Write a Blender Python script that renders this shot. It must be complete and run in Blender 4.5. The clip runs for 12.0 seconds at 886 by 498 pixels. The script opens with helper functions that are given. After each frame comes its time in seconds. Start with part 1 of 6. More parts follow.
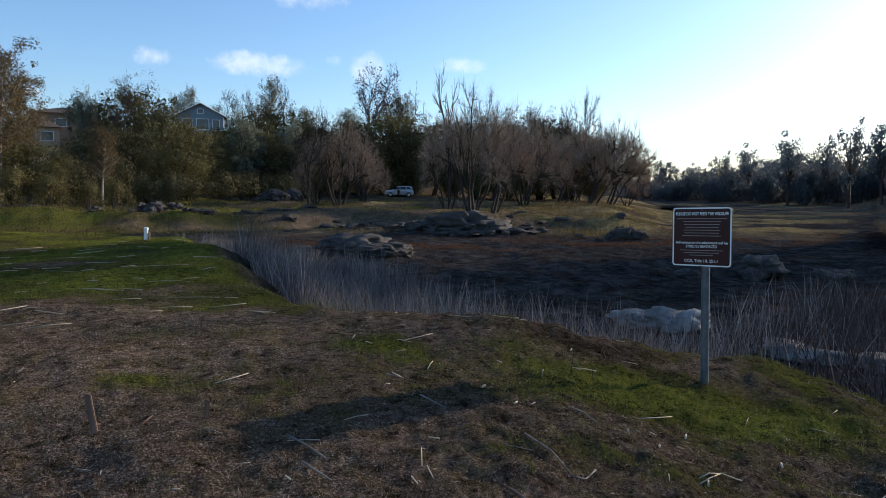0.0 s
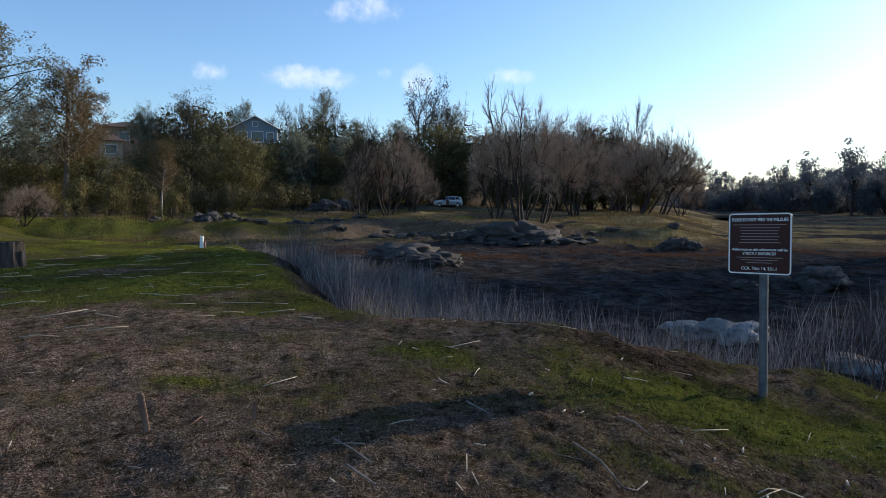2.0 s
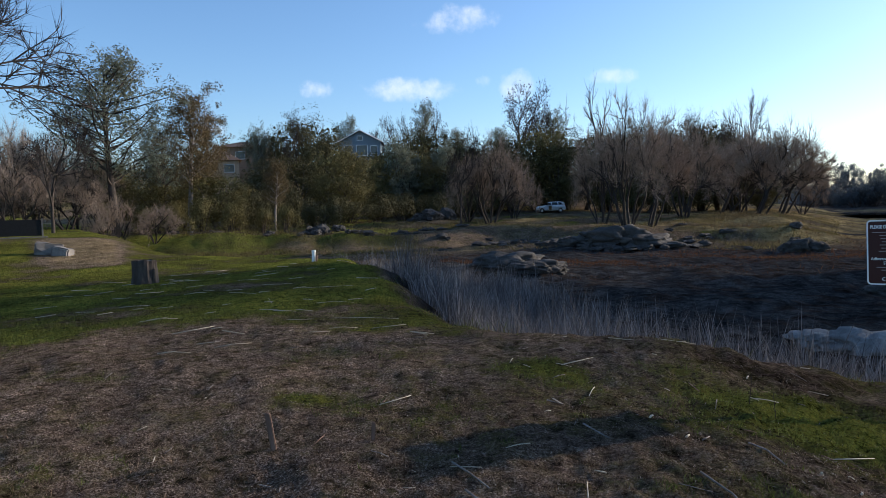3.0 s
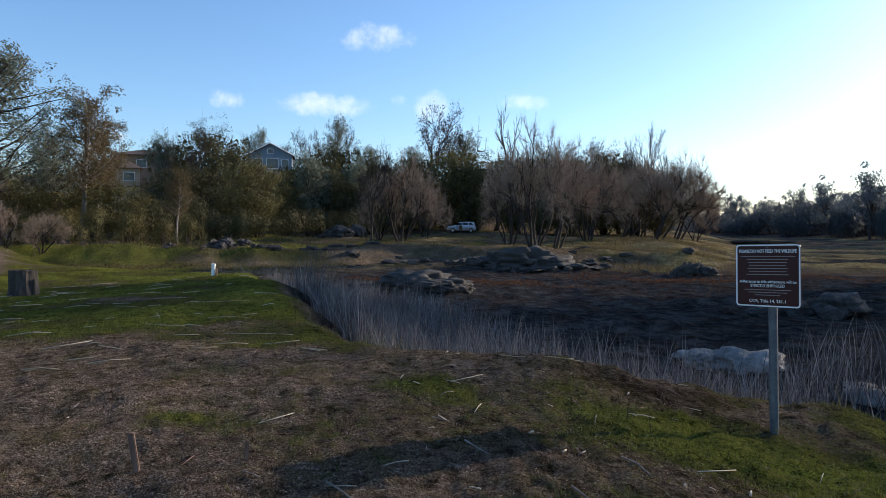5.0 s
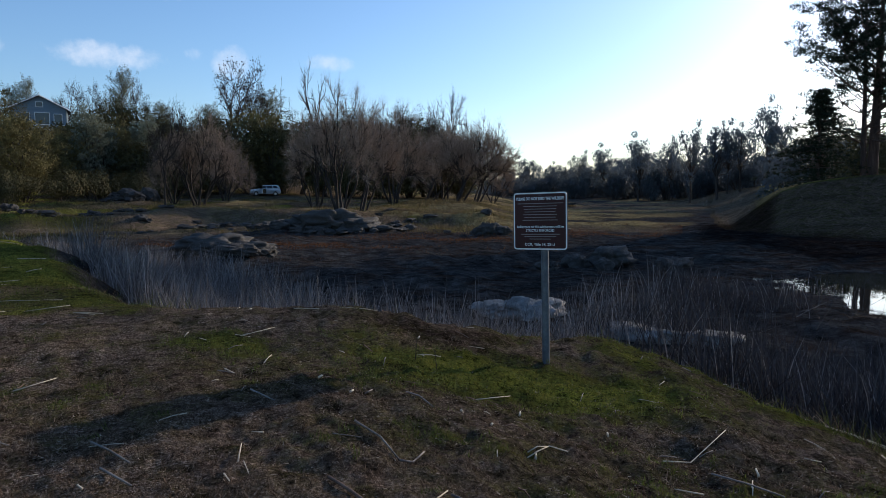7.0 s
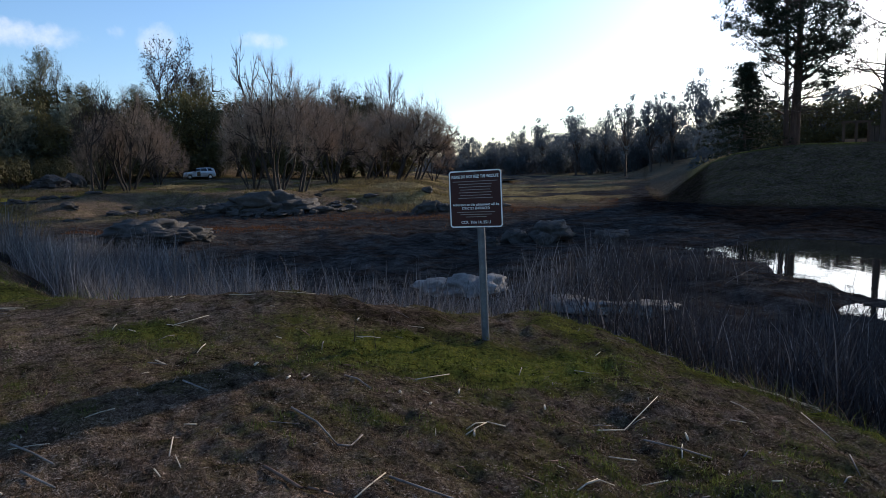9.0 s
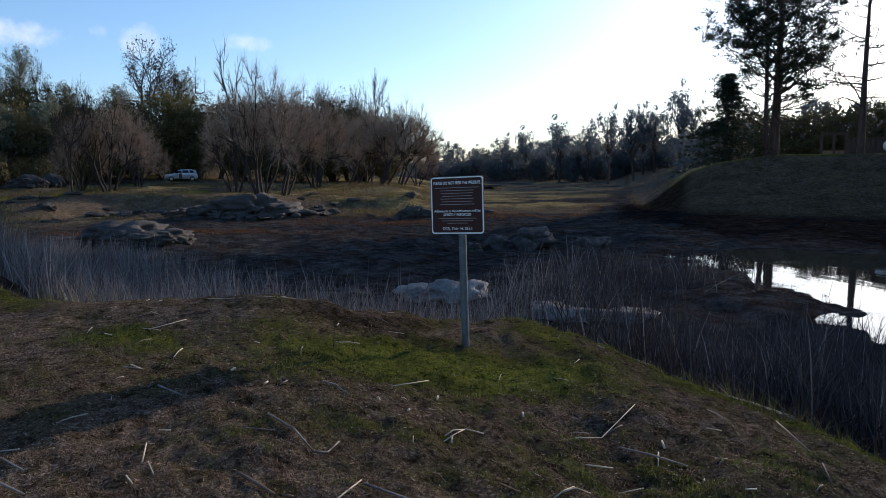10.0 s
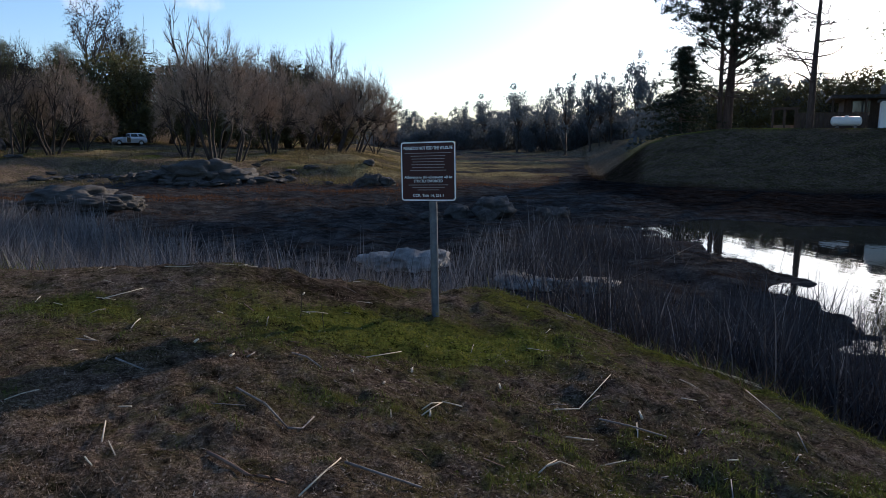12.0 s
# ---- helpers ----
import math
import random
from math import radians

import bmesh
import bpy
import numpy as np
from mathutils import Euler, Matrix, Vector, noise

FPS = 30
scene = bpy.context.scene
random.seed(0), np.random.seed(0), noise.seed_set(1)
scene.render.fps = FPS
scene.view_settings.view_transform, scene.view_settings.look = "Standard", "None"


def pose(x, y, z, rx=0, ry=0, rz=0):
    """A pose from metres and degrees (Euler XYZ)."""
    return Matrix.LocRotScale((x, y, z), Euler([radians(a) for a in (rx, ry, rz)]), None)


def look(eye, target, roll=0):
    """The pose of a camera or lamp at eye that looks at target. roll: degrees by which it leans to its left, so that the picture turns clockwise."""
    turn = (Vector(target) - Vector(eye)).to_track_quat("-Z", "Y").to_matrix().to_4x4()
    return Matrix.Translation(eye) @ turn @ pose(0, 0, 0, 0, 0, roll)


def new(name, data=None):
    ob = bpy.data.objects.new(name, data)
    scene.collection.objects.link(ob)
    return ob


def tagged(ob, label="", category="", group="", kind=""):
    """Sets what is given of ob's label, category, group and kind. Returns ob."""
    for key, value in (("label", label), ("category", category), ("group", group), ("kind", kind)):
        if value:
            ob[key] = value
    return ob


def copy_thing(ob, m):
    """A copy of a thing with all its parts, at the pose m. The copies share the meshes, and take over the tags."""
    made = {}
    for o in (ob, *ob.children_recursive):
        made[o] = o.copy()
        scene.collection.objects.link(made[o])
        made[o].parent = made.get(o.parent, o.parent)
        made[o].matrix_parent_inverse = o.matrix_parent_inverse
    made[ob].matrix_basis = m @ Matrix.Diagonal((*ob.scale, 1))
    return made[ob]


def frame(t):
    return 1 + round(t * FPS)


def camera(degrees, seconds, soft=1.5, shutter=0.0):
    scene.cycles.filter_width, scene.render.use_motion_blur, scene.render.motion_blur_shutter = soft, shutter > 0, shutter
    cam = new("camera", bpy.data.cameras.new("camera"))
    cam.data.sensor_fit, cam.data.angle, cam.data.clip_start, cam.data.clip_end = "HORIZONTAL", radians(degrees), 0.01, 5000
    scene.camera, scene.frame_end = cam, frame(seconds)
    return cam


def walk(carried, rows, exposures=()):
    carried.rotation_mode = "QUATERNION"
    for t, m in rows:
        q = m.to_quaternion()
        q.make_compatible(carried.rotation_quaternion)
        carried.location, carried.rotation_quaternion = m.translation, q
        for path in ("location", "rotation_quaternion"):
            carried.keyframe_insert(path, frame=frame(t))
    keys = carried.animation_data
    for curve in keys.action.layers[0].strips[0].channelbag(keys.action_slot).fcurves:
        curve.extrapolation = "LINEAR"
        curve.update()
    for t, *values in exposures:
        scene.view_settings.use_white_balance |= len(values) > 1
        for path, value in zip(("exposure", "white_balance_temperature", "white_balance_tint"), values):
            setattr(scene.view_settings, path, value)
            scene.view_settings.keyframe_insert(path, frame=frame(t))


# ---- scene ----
cam = camera(66.6, 12.0, 0.8)
PATH = [
    (0, (-0.012, -0.067, 1.49), (-0.031, 1.925, 1.32), 0.7),
    (0.5, (-0.02, -0.065, 1.469), (-0.153, 1.924, 1.299), 1.1),
    (1, (0.009, -0.055, 1.466), (-0.086, 1.935, 1.297), 0.8),
    (1.5, (0.019, -0.042, 1.456), (-0.036, 1.95, 1.289), 0.5),
    (2, (0.0, -0.035, 1.454), (-0.164, 1.954, 1.313), 0.6),
    (2.5, (-0.018, -0.03, 1.454), (-0.353, 1.936, 1.311), 0.3),
    (3, (-0.049, -0.027, 1.532), (-0.513, 1.915, 1.413), -1.3),
    (3.2, (-0.057, -0.028, 1.562), (-0.596, 1.897, 1.527), -0.5),
    (4.8, (0.087, 0.039, 1.519), (-0.261, 2.009, 1.51), 0.1),
    (5, (0.088, 0.034, 1.506), (-0.118, 2.022, 1.439), 0.4),
    (5.5, (0.117, -0.049, 1.515), (0.119, 1.942, 1.318), -1.7),
    (6, (0.172, -0.008, 1.468), (0.375, 1.965, 1.211), -1.5),
    (6.5, (0.194, 0.018, 1.423), (0.546, 1.979, 1.25), 0.6),
    (7, (0.22, 0.022, 1.395), (0.576, 1.983, 1.225), 0.3),
    (7.5, (0.239, 0.014, 1.39), (0.625, 1.964, 1.162), -1.2),
    (9.5, (0.277, 0.034, 1.409), (0.826, 1.944, 1.181), -0.4),
    (10, (0.286, 0.027, 1.41), (0.854, 1.932, 1.19), -0.2),
    (10.5, (0.3, 0.025, 1.407), (0.889, 1.922, 1.174), -0.2),
    (11, (0.298, 0.034, 1.401), (0.917, 1.921, 1.158), -0.1),
    (11.5, (0.285, 0.063, 1.387), (0.922, 1.937, 1.099), 0.4),
    (12, (0.232, 0.199, 1.381), (0.917, 2.052, 1.071), 0.7),
]
walk(cam, [(t, look(eye, target, roll)) for t, eye, target, roll in PATH],
     [(0, 0.40, 5850, 10), (1.5, 0.38, 5800, 10), (3, 0.37, 5700, 10), (5, 0.48, 5750, 10), (5.5, 0.27, 5700, 10), (6, 0.13, 5650, 10), (7, 0.09, 5650, 10), (7.5, 0.08, 5650, 11), (9.5, 0.27, 5750, 12), (12, 0.24, 5750, 13)])

# ---------------------------------------------------------------- light
SUN_AZ, SUN_EL = 54.8, 17.2          # degrees right of straight ahead, degrees up
SUN_WAY = Vector((math.sin(radians(SUN_AZ)) * math.cos(radians(SUN_EL)),
                  math.cos(radians(SUN_AZ)) * math.cos(radians(SUN_EL)), math.sin(radians(SUN_EL))))

world = bpy.data.worlds.new("world")
scene.world = world
world.use_nodes = True
wt = world.node_tree
wt.nodes.clear()


def wnode(kind, **kw):
    n = wt.nodes.new(kind)
    for k, v in kw.items():
        if k == "op":
            n.operation = v
        else:
            n.inputs[k].default_value = v
    return n


sky = wt.nodes.new("ShaderNodeTexSky")
sky.sky_type = "NISHITA"
sky.sun_disc = False
sky.sun_elevation = radians(SUN_EL)
sky.sun_rotation = radians(SUN_AZ)
sky.air_density, sky.dust_density, sky.ozone_density = 1.0, 0.7, 3.0
wcoord = wt.nodes.new("ShaderNodeTexCoord")
wn = wnode("ShaderNodeTexNoise", Scale=22.0, Detail=7.0, Roughness=0.62)
wt.links.new(wcoord.outputs["Generated"], wn.inputs["Vector"])
cover = None
# small fair-weather clouds: azimuth, elevation, half width, half height, strength
for az, el, hw, hh, st in ((-16.0, 9.9, 4.4, 1.0, 1.0), (-23.6, 9.9, 1.5, 0.85, 0.8), (-11.9, 15.4, 3.4, 1.2, 0.75), (-7.0, 9.9, 1.5, 1.3, 0.8),
                           (0.9, 10.3, 2.6, 0.8, 0.6), (-9.8, 10.6, 0.9, 0.7, 0.5), (-31.5, 6.6, 1.6, 0.8, 0.35)):
    d = Vector((math.sin(radians(az)) * math.cos(radians(el)), math.cos(radians(az)) * math.cos(radians(el)), math.sin(radians(el))))
    right = Vector((math.cos(radians(az)), -math.sin(radians(az)), 0))
    up = right.cross(d)
    u = wnode("ShaderNodeVectorMath", op="DOT_PRODUCT")
    v = wnode("ShaderNodeVectorMath", op="DOT_PRODUCT")
    f = wnode("ShaderNodeVectorMath", op="DOT_PRODUCT")
    for n, vec in ((u, right / math.tan(radians(hw))), (v, up / math.tan(radians(hh))), (f, d)):
        wt.links.new(wcoord.outputs["Generated"], n.inputs[0])
        n.inputs[1].default_value = vec
    uu = wnode("ShaderNodeMath", op="MULTIPLY")
    vv = wnode("ShaderNodeMath", op="MULTIPLY")
    wt.links.new(u.outputs["Value"], uu.inputs[0]), wt.links.new(u.outputs["Value"], uu.inputs[1])
    wt.links.new(v.outputs["Value"], vv.inputs[0]), wt.links.new(v.outputs["Value"], vv.inputs[1])
    r2 = wnode("ShaderNodeMath", op="ADD")
    wt.links.new(uu.outputs[0], r2.inputs[0]), wt.links.new(vv.outputs[0], r2.inputs[1])
    ahead = wnode("ShaderNodeMath", op="GREATER_THAN")
    wt.links.new(f.outputs["Value"], ahead.inputs[0])
    val = wnode("ShaderNodeMath", op="SUBTRACT")
    val.inputs[0].default_value = st
    wt.links.new(r2.outputs[0], val.inputs[1])
    two = wnode("ShaderNodeMath", op="MULTIPLY_ADD")           # far below nought behind the viewer
    two.inputs[1].default_value, two.inputs[2].default_value = 50.0, -50.0
    wt.links.new(ahead.outputs[0], two.inputs[0])
    one = wnode("ShaderNodeMath", op="ADD")
    wt.links.new(val.outputs[0], one.inputs[0]), wt.links.new(two.outputs[0], one.inputs[1])
    if cover is None:
        cover = one
    else:
        mx = wnode("ShaderNodeMath", op="MAXIMUM")
        wt.links.new(cover.outputs[0], mx.inputs[0]), wt.links.new(one.outputs[0], mx.inputs[1])
        cover = mx
ragged = wnode("ShaderNodeMath", op="MULTIPLY_ADD")
ragged.inputs[1].default_value, ragged.inputs[2].default_value = 4.2, -2.1
wt.links.new(wn.outputs["Fac"], ragged.inputs[0])
cm0 = wnode("ShaderNodeMath", op="ADD")
wt.links.new(cover.outputs[0], cm0.inputs[0]), wt.links.new(ragged.outputs[0], cm0.inputs[1])
cm = wt.nodes.new("ShaderNodeMapRange")
cm.interpolation_type = "SMOOTHSTEP"
cm.inputs["From Min"].default_value, cm.inputs["From Max"].default_value = -0.25, 1.9
cm.inputs["To Max"].default_value = 0.72
wt.links.new(cm0.outputs[0], cm.inputs["Value"])
wmix = wt.nodes.new("ShaderNodeMix")
wmix.data_type = "RGBA"
wt.links.new(cm.outputs[0], wmix.inputs["Factor"])
wt.links.new(sky.outputs["Color"], wmix.inputs["A"])
wmix.inputs["B"].default_value = (6.2, 6.0, 5.9, 1)
bg = wnode("ShaderNodeBackground", Strength=0.15)
wt.links.new(wmix.outputs["Result"], bg.inputs["Color"])
wo = wt.nodes.new("ShaderNodeOutputWorld")
wt.links.new(bg.outputs[0], wo.inputs["Surface"])

sun = new("sun", bpy.data.lights.new("sun", "SUN"))
sun.data.energy, sun.data.angle, sun.data.color = 5.0, radians(0.6), (1.0, 0.80, 0.58)
sun.matrix_world = look(tuple(SUN_WAY * 50), (0, 0, 0))

# ---------------------------------------------------------------- small tools
def part(name, bm, material, parent=None, label=""):
    """One mesh object out of a bmesh, under a thing or a part."""
    me = bpy.data.meshes.new(name)
    bm.to_mesh(me)
    bm.free()
    return mesh_part(name, me, material, parent, label)


def mesh_part(name, me, material, parent=None, label=""):
    ob = new(name, me)
    if material:
        me.materials.append(material)
    if parent:
        ob.parent = parent
    if label:
        ob["label"] = label
    return ob


def thing(name, m, label, category, group="", kind=""):
    ob = new(name)
    ob.matrix_basis = m
    ob.empty_display_size = 0.2
    return tagged(ob, label, category, group, kind)


def raw_mesh(name, verts, faces, smooth=False):
    me = bpy.data.meshes.new(name)
    me.from_pydata([tuple(v) for v in verts], [], faces)
    if smooth:
        me.shade_smooth()
    return me


def box(bm, x0, x1, y0, y1, z0, z1, bevel=0.0):
    vs = bmesh.ops.create_cube(bm, size=1)["verts"]
    for v in vs:
        v.co = Vector((x0 + (v.co.x + 0.5) * (x1 - x0), y0 + (v.co.y + 0.5) * (y1 - y0), z0 + (v.co.z + 0.5) * (z1 - z0)))
    if bevel:
        es = list({e for v in vs for e in v.link_edges})
        bmesh.ops.bevel(bm, geom=es, offset=bevel, segments=2, affect="EDGES")
    return bm


def rod(bm, a, b, r0, r1, sides=8):
    a, b = Vector(a), Vector(b)
    m = Matrix.Translation((a + b) / 2) @ (b - a).to_track_quat("Z", "Y").to_matrix().to_4x4()
    bmesh.ops.create_cone(bm, cap_ends=True, segments=sides, radius1=r0, radius2=r1, depth=(b - a).length, matrix=m)
    return bm


_lat = np.random.RandomState(11).rand(256, 256)


def vnoise(x, y):
    """Smooth value noise on arrays, 0 to 1, cell 1."""
    xi, yi = np.floor(x).astype(int), np.floor(y).astype(int)
    fx, fy = x - xi, y - yi
    fx, fy = fx * fx * (3 - 2 * fx), fy * fy * (3 - 2 * fy)
    a, b = _lat[xi % 256, yi % 256], _lat[(xi + 1) % 256, yi % 256]
    c, d = _lat[xi % 256, (yi + 1) % 256], _lat[(xi + 1) % 256, (yi + 1) % 256]
    return (a * (1 - fx) + b * fx) * (1 - fy) + (c * (1 - fx) + d * fx) * fy


def fbm(x, y, scale, octaves=4):
    total, amp, s, norm = 0, 1.0, 1.0 / scale, 0.0
    for i in range(octaves):
        total = total + amp * vnoise(x * s + 17.3 * i, y * s - 9.1 * i)
        norm += amp
        amp, s = amp * 0.5, s * 2.03
    return total / norm


def smooth(a, b, x):
    t = np.clip((x - a) / (b - a), 0, 1)
    return t * t * (3 - 2 * t)


def inside(poly, x, y):
    """Signed distance to a polygon's edge on arrays: positive inside."""
    d = np.full(np.shape(x), 1e9)
    inn = np.zeros(np.shape(x), bool)
    n = len(poly)
    for i in range(n):
        (ax, ay), (bx, by) = poly[i], poly[(i + 1) % n]
        ex, ey = bx - ax, by - ay
        t = np.clip(((x - ax) * ex + (y - ay) * ey) / (ex * ex + ey * ey), 0, 1)
        d = np.minimum(d, np.hypot(x - ax - t * ex, y - ay - t * ey))
        cross = ((ay > y) != (by > y)) & (x < ex * (y - ay) / (ey if abs(ey) > 1e-9 else 1e-9) + ax)
        inn ^= cross
    return np.where(inn, d, -d)

# ---------------------------------------------------------------- materials
class Nodes:
    def __init__(self, name, rough=0.8, spec=0.3, metal=0.0):
        self.mat = bpy.data.materials.new(name)
        self.mat.use_nodes = True
        self.t = self.mat.node_tree
        self.b = self.t.nodes["Principled BSDF"]
        self.b.inputs["Roughness"].default_value = rough
        self.b.inputs["Specular IOR Level"].default_value = spec
        self.b.inputs["Metallic"].default_value = metal
        self.coord = self.t.nodes.new("ShaderNodeTexCoord")

    def link(self, a, b):
        self.t.links.new(a, b)

    def noise(self, scale, detail=4.0, rough=0.6, stretch=None, space="Object"):
        n = self.t.nodes.new("ShaderNodeTexNoise")
        n.inputs["Scale"].default_value, n.inputs["Detail"].default_value, n.inputs["Roughness"].default_value = scale, detail, rough
        src = self.coord.outputs[space]
        if stretch:
            m = self.t.nodes.new("ShaderNodeMapping")
            m.inputs["Scale"].default_value = stretch
            self.link(src, m.inputs["Vector"])
            src = m.outputs[0]
        self.link(src, n.inputs["Vector"])
        return n.outputs["Fac"]

    def ramp(self, fac, *stops):
        r = self.t.nodes.new("ShaderNodeValToRGB")
        while len(r.color_ramp.elements) < len(stops):
            r.color_ramp.elements.new(0.5)
        for e, (p, c) in zip(r.color_ramp.elements, stops):
            e.position, e.color = p, (*c, 1)
        self.link(fac, r.inputs[0])
        return r.outputs["Color"]

    def mix(self, fac, a, b, blend="MIX"):
        m = self.t.nodes.new("ShaderNodeMix")
        m.data_type, m.blend_type = "RGBA", blend
        for key, v in (("Factor", fac), ("A", a), ("B", b)):
            if isinstance(v, (int, float)):
                m.inputs[key].default_value = v
            elif isinstance(v, tuple):
                m.inputs[key].default_value = (*v, 1)
            else:
                self.link(v, m.inputs[key])
        return m.outputs["Result"]

    def math(self, op, a, b=0.0):
        m = self.t.nodes.new("ShaderNodeMath")
        m.operation = op
        for i, v in enumerate((a, b)):
            if isinstance(v, (int, float)):
                m.inputs[i].default_value = v
            else:
                self.link(v, m.inputs[i])
        return m.outputs[0]

    def span(self, v, a, b, lo=0.0, hi=1.0):
        m = self.t.nodes.new("ShaderNodeMapRange")
        m.inputs["From Min"].default_value, m.inputs["From Max"].default_value = a, b
        m.inputs["To Min"].default_value, m.inputs["To Max"].default_value = lo, hi
        self.link(v, m.inputs["Value"])
        return m.outputs[0]

    def island(self):
        return self.t.nodes.new("ShaderNodeNewGeometry").outputs["Random Per Island"]

    def each(self):
        return self.t.nodes.new("ShaderNodeObjectInfo").outputs["Random"]

    def attr(self, name):
        a = self.t.nodes.new("ShaderNodeAttribute")
        a.attribute_name = name
        s = self.t.nodes.new("ShaderNodeSeparateColor")
        self.link(a.outputs["Color"], s.inputs[0])
        return (*s.outputs, a.outputs["Alpha"])

    def bump(self, height, dist, strength=1.0):
        b = self.t.nodes.new("ShaderNodeBump")
        b.inputs["Distance"].default_value, b.inputs["Strength"].default_value = dist, strength
        self.link(height, b.inputs["Height"])
        self.link(b.outputs[0], self.b.inputs["Normal"])

    def colour(self, c):
        self.link(c, self.b.inputs["Base Color"])

    def through_light(self, c, share):
        """Thin leaves let some of the light through."""
        tr = self.t.nodes.new("ShaderNodeBsdfTranslucent")
        self.link(c, tr.inputs["Color"])
        mx = self.t.nodes.new("ShaderNodeMixShader")
        mx.inputs[0].default_value = share
        self.link(self.b.outputs[0], mx.inputs[1])
        self.link(tr.outputs[0], mx.inputs[2])
        self.link(mx.outputs[0], self.t.nodes["Material Output"].inputs["Surface"])


def speckled(name, dark, mid, light, scale=6.0, rough=0.8, bump=0.004, stretch=None, metal=0.0, spec=0.3, fine=60.0):
    n = Nodes(name, rough, spec, metal)
    a = n.noise(scale, 5, 0.65, stretch)
    c = n.ramp(a, (0.28, dark), (0.5, mid), (0.72, light))
    g = n.noise(fine, 3, 0.6, stretch)
    c = n.mix(n.span(g, 0.3, 0.7, 0.0, 0.45), c, dark)
    n.colour(c)
    n.bump(n.math("ADD", a, n.math("MULTIPLY", g, 0.4)), bump)
    return n.mat


def leafy(name, dark, mid, light, share=0.3, rough=0.6):
    n = Nodes(name, rough, 0.06)
    n.b.inputs["Diffuse Roughness"].default_value = 0.4
    c = n.ramp(n.island(), (0.0, dark), (0.5, mid), (1.0, light))
    big = n.noise(0.45, 3, 0.6)
    c = n.mix(n.span(big, 0.35, 0.68, 0.0, 0.6), c, dark)
    c = n.mix(n.span(n.each(), 0, 1, 0.0, 0.25), c, mid)
    n.colour(c)
    if share:
        n.through_light(c, share)
    return n.mat


def plain(name, c, rough=0.5, metal=0.0, spec=0.4, vary=0.12, scale=9.0):
    n = Nodes(name, rough, spec, metal)
    d = tuple(v * (1 - 2.2 * vary) for v in c)
    f = n.span(n.noise(scale, 6, 0.7), 0.35, 0.75, 0.0, 1.0)
    n.colour(n.mix(f, c, d))
    n.link(n.span(n.noise(scale * 3, 4), 0.3, 0.7, max(rough - 0.08, 0), min(rough + 0.1, 1)), n.b.inputs["Roughness"])
    return n.mat


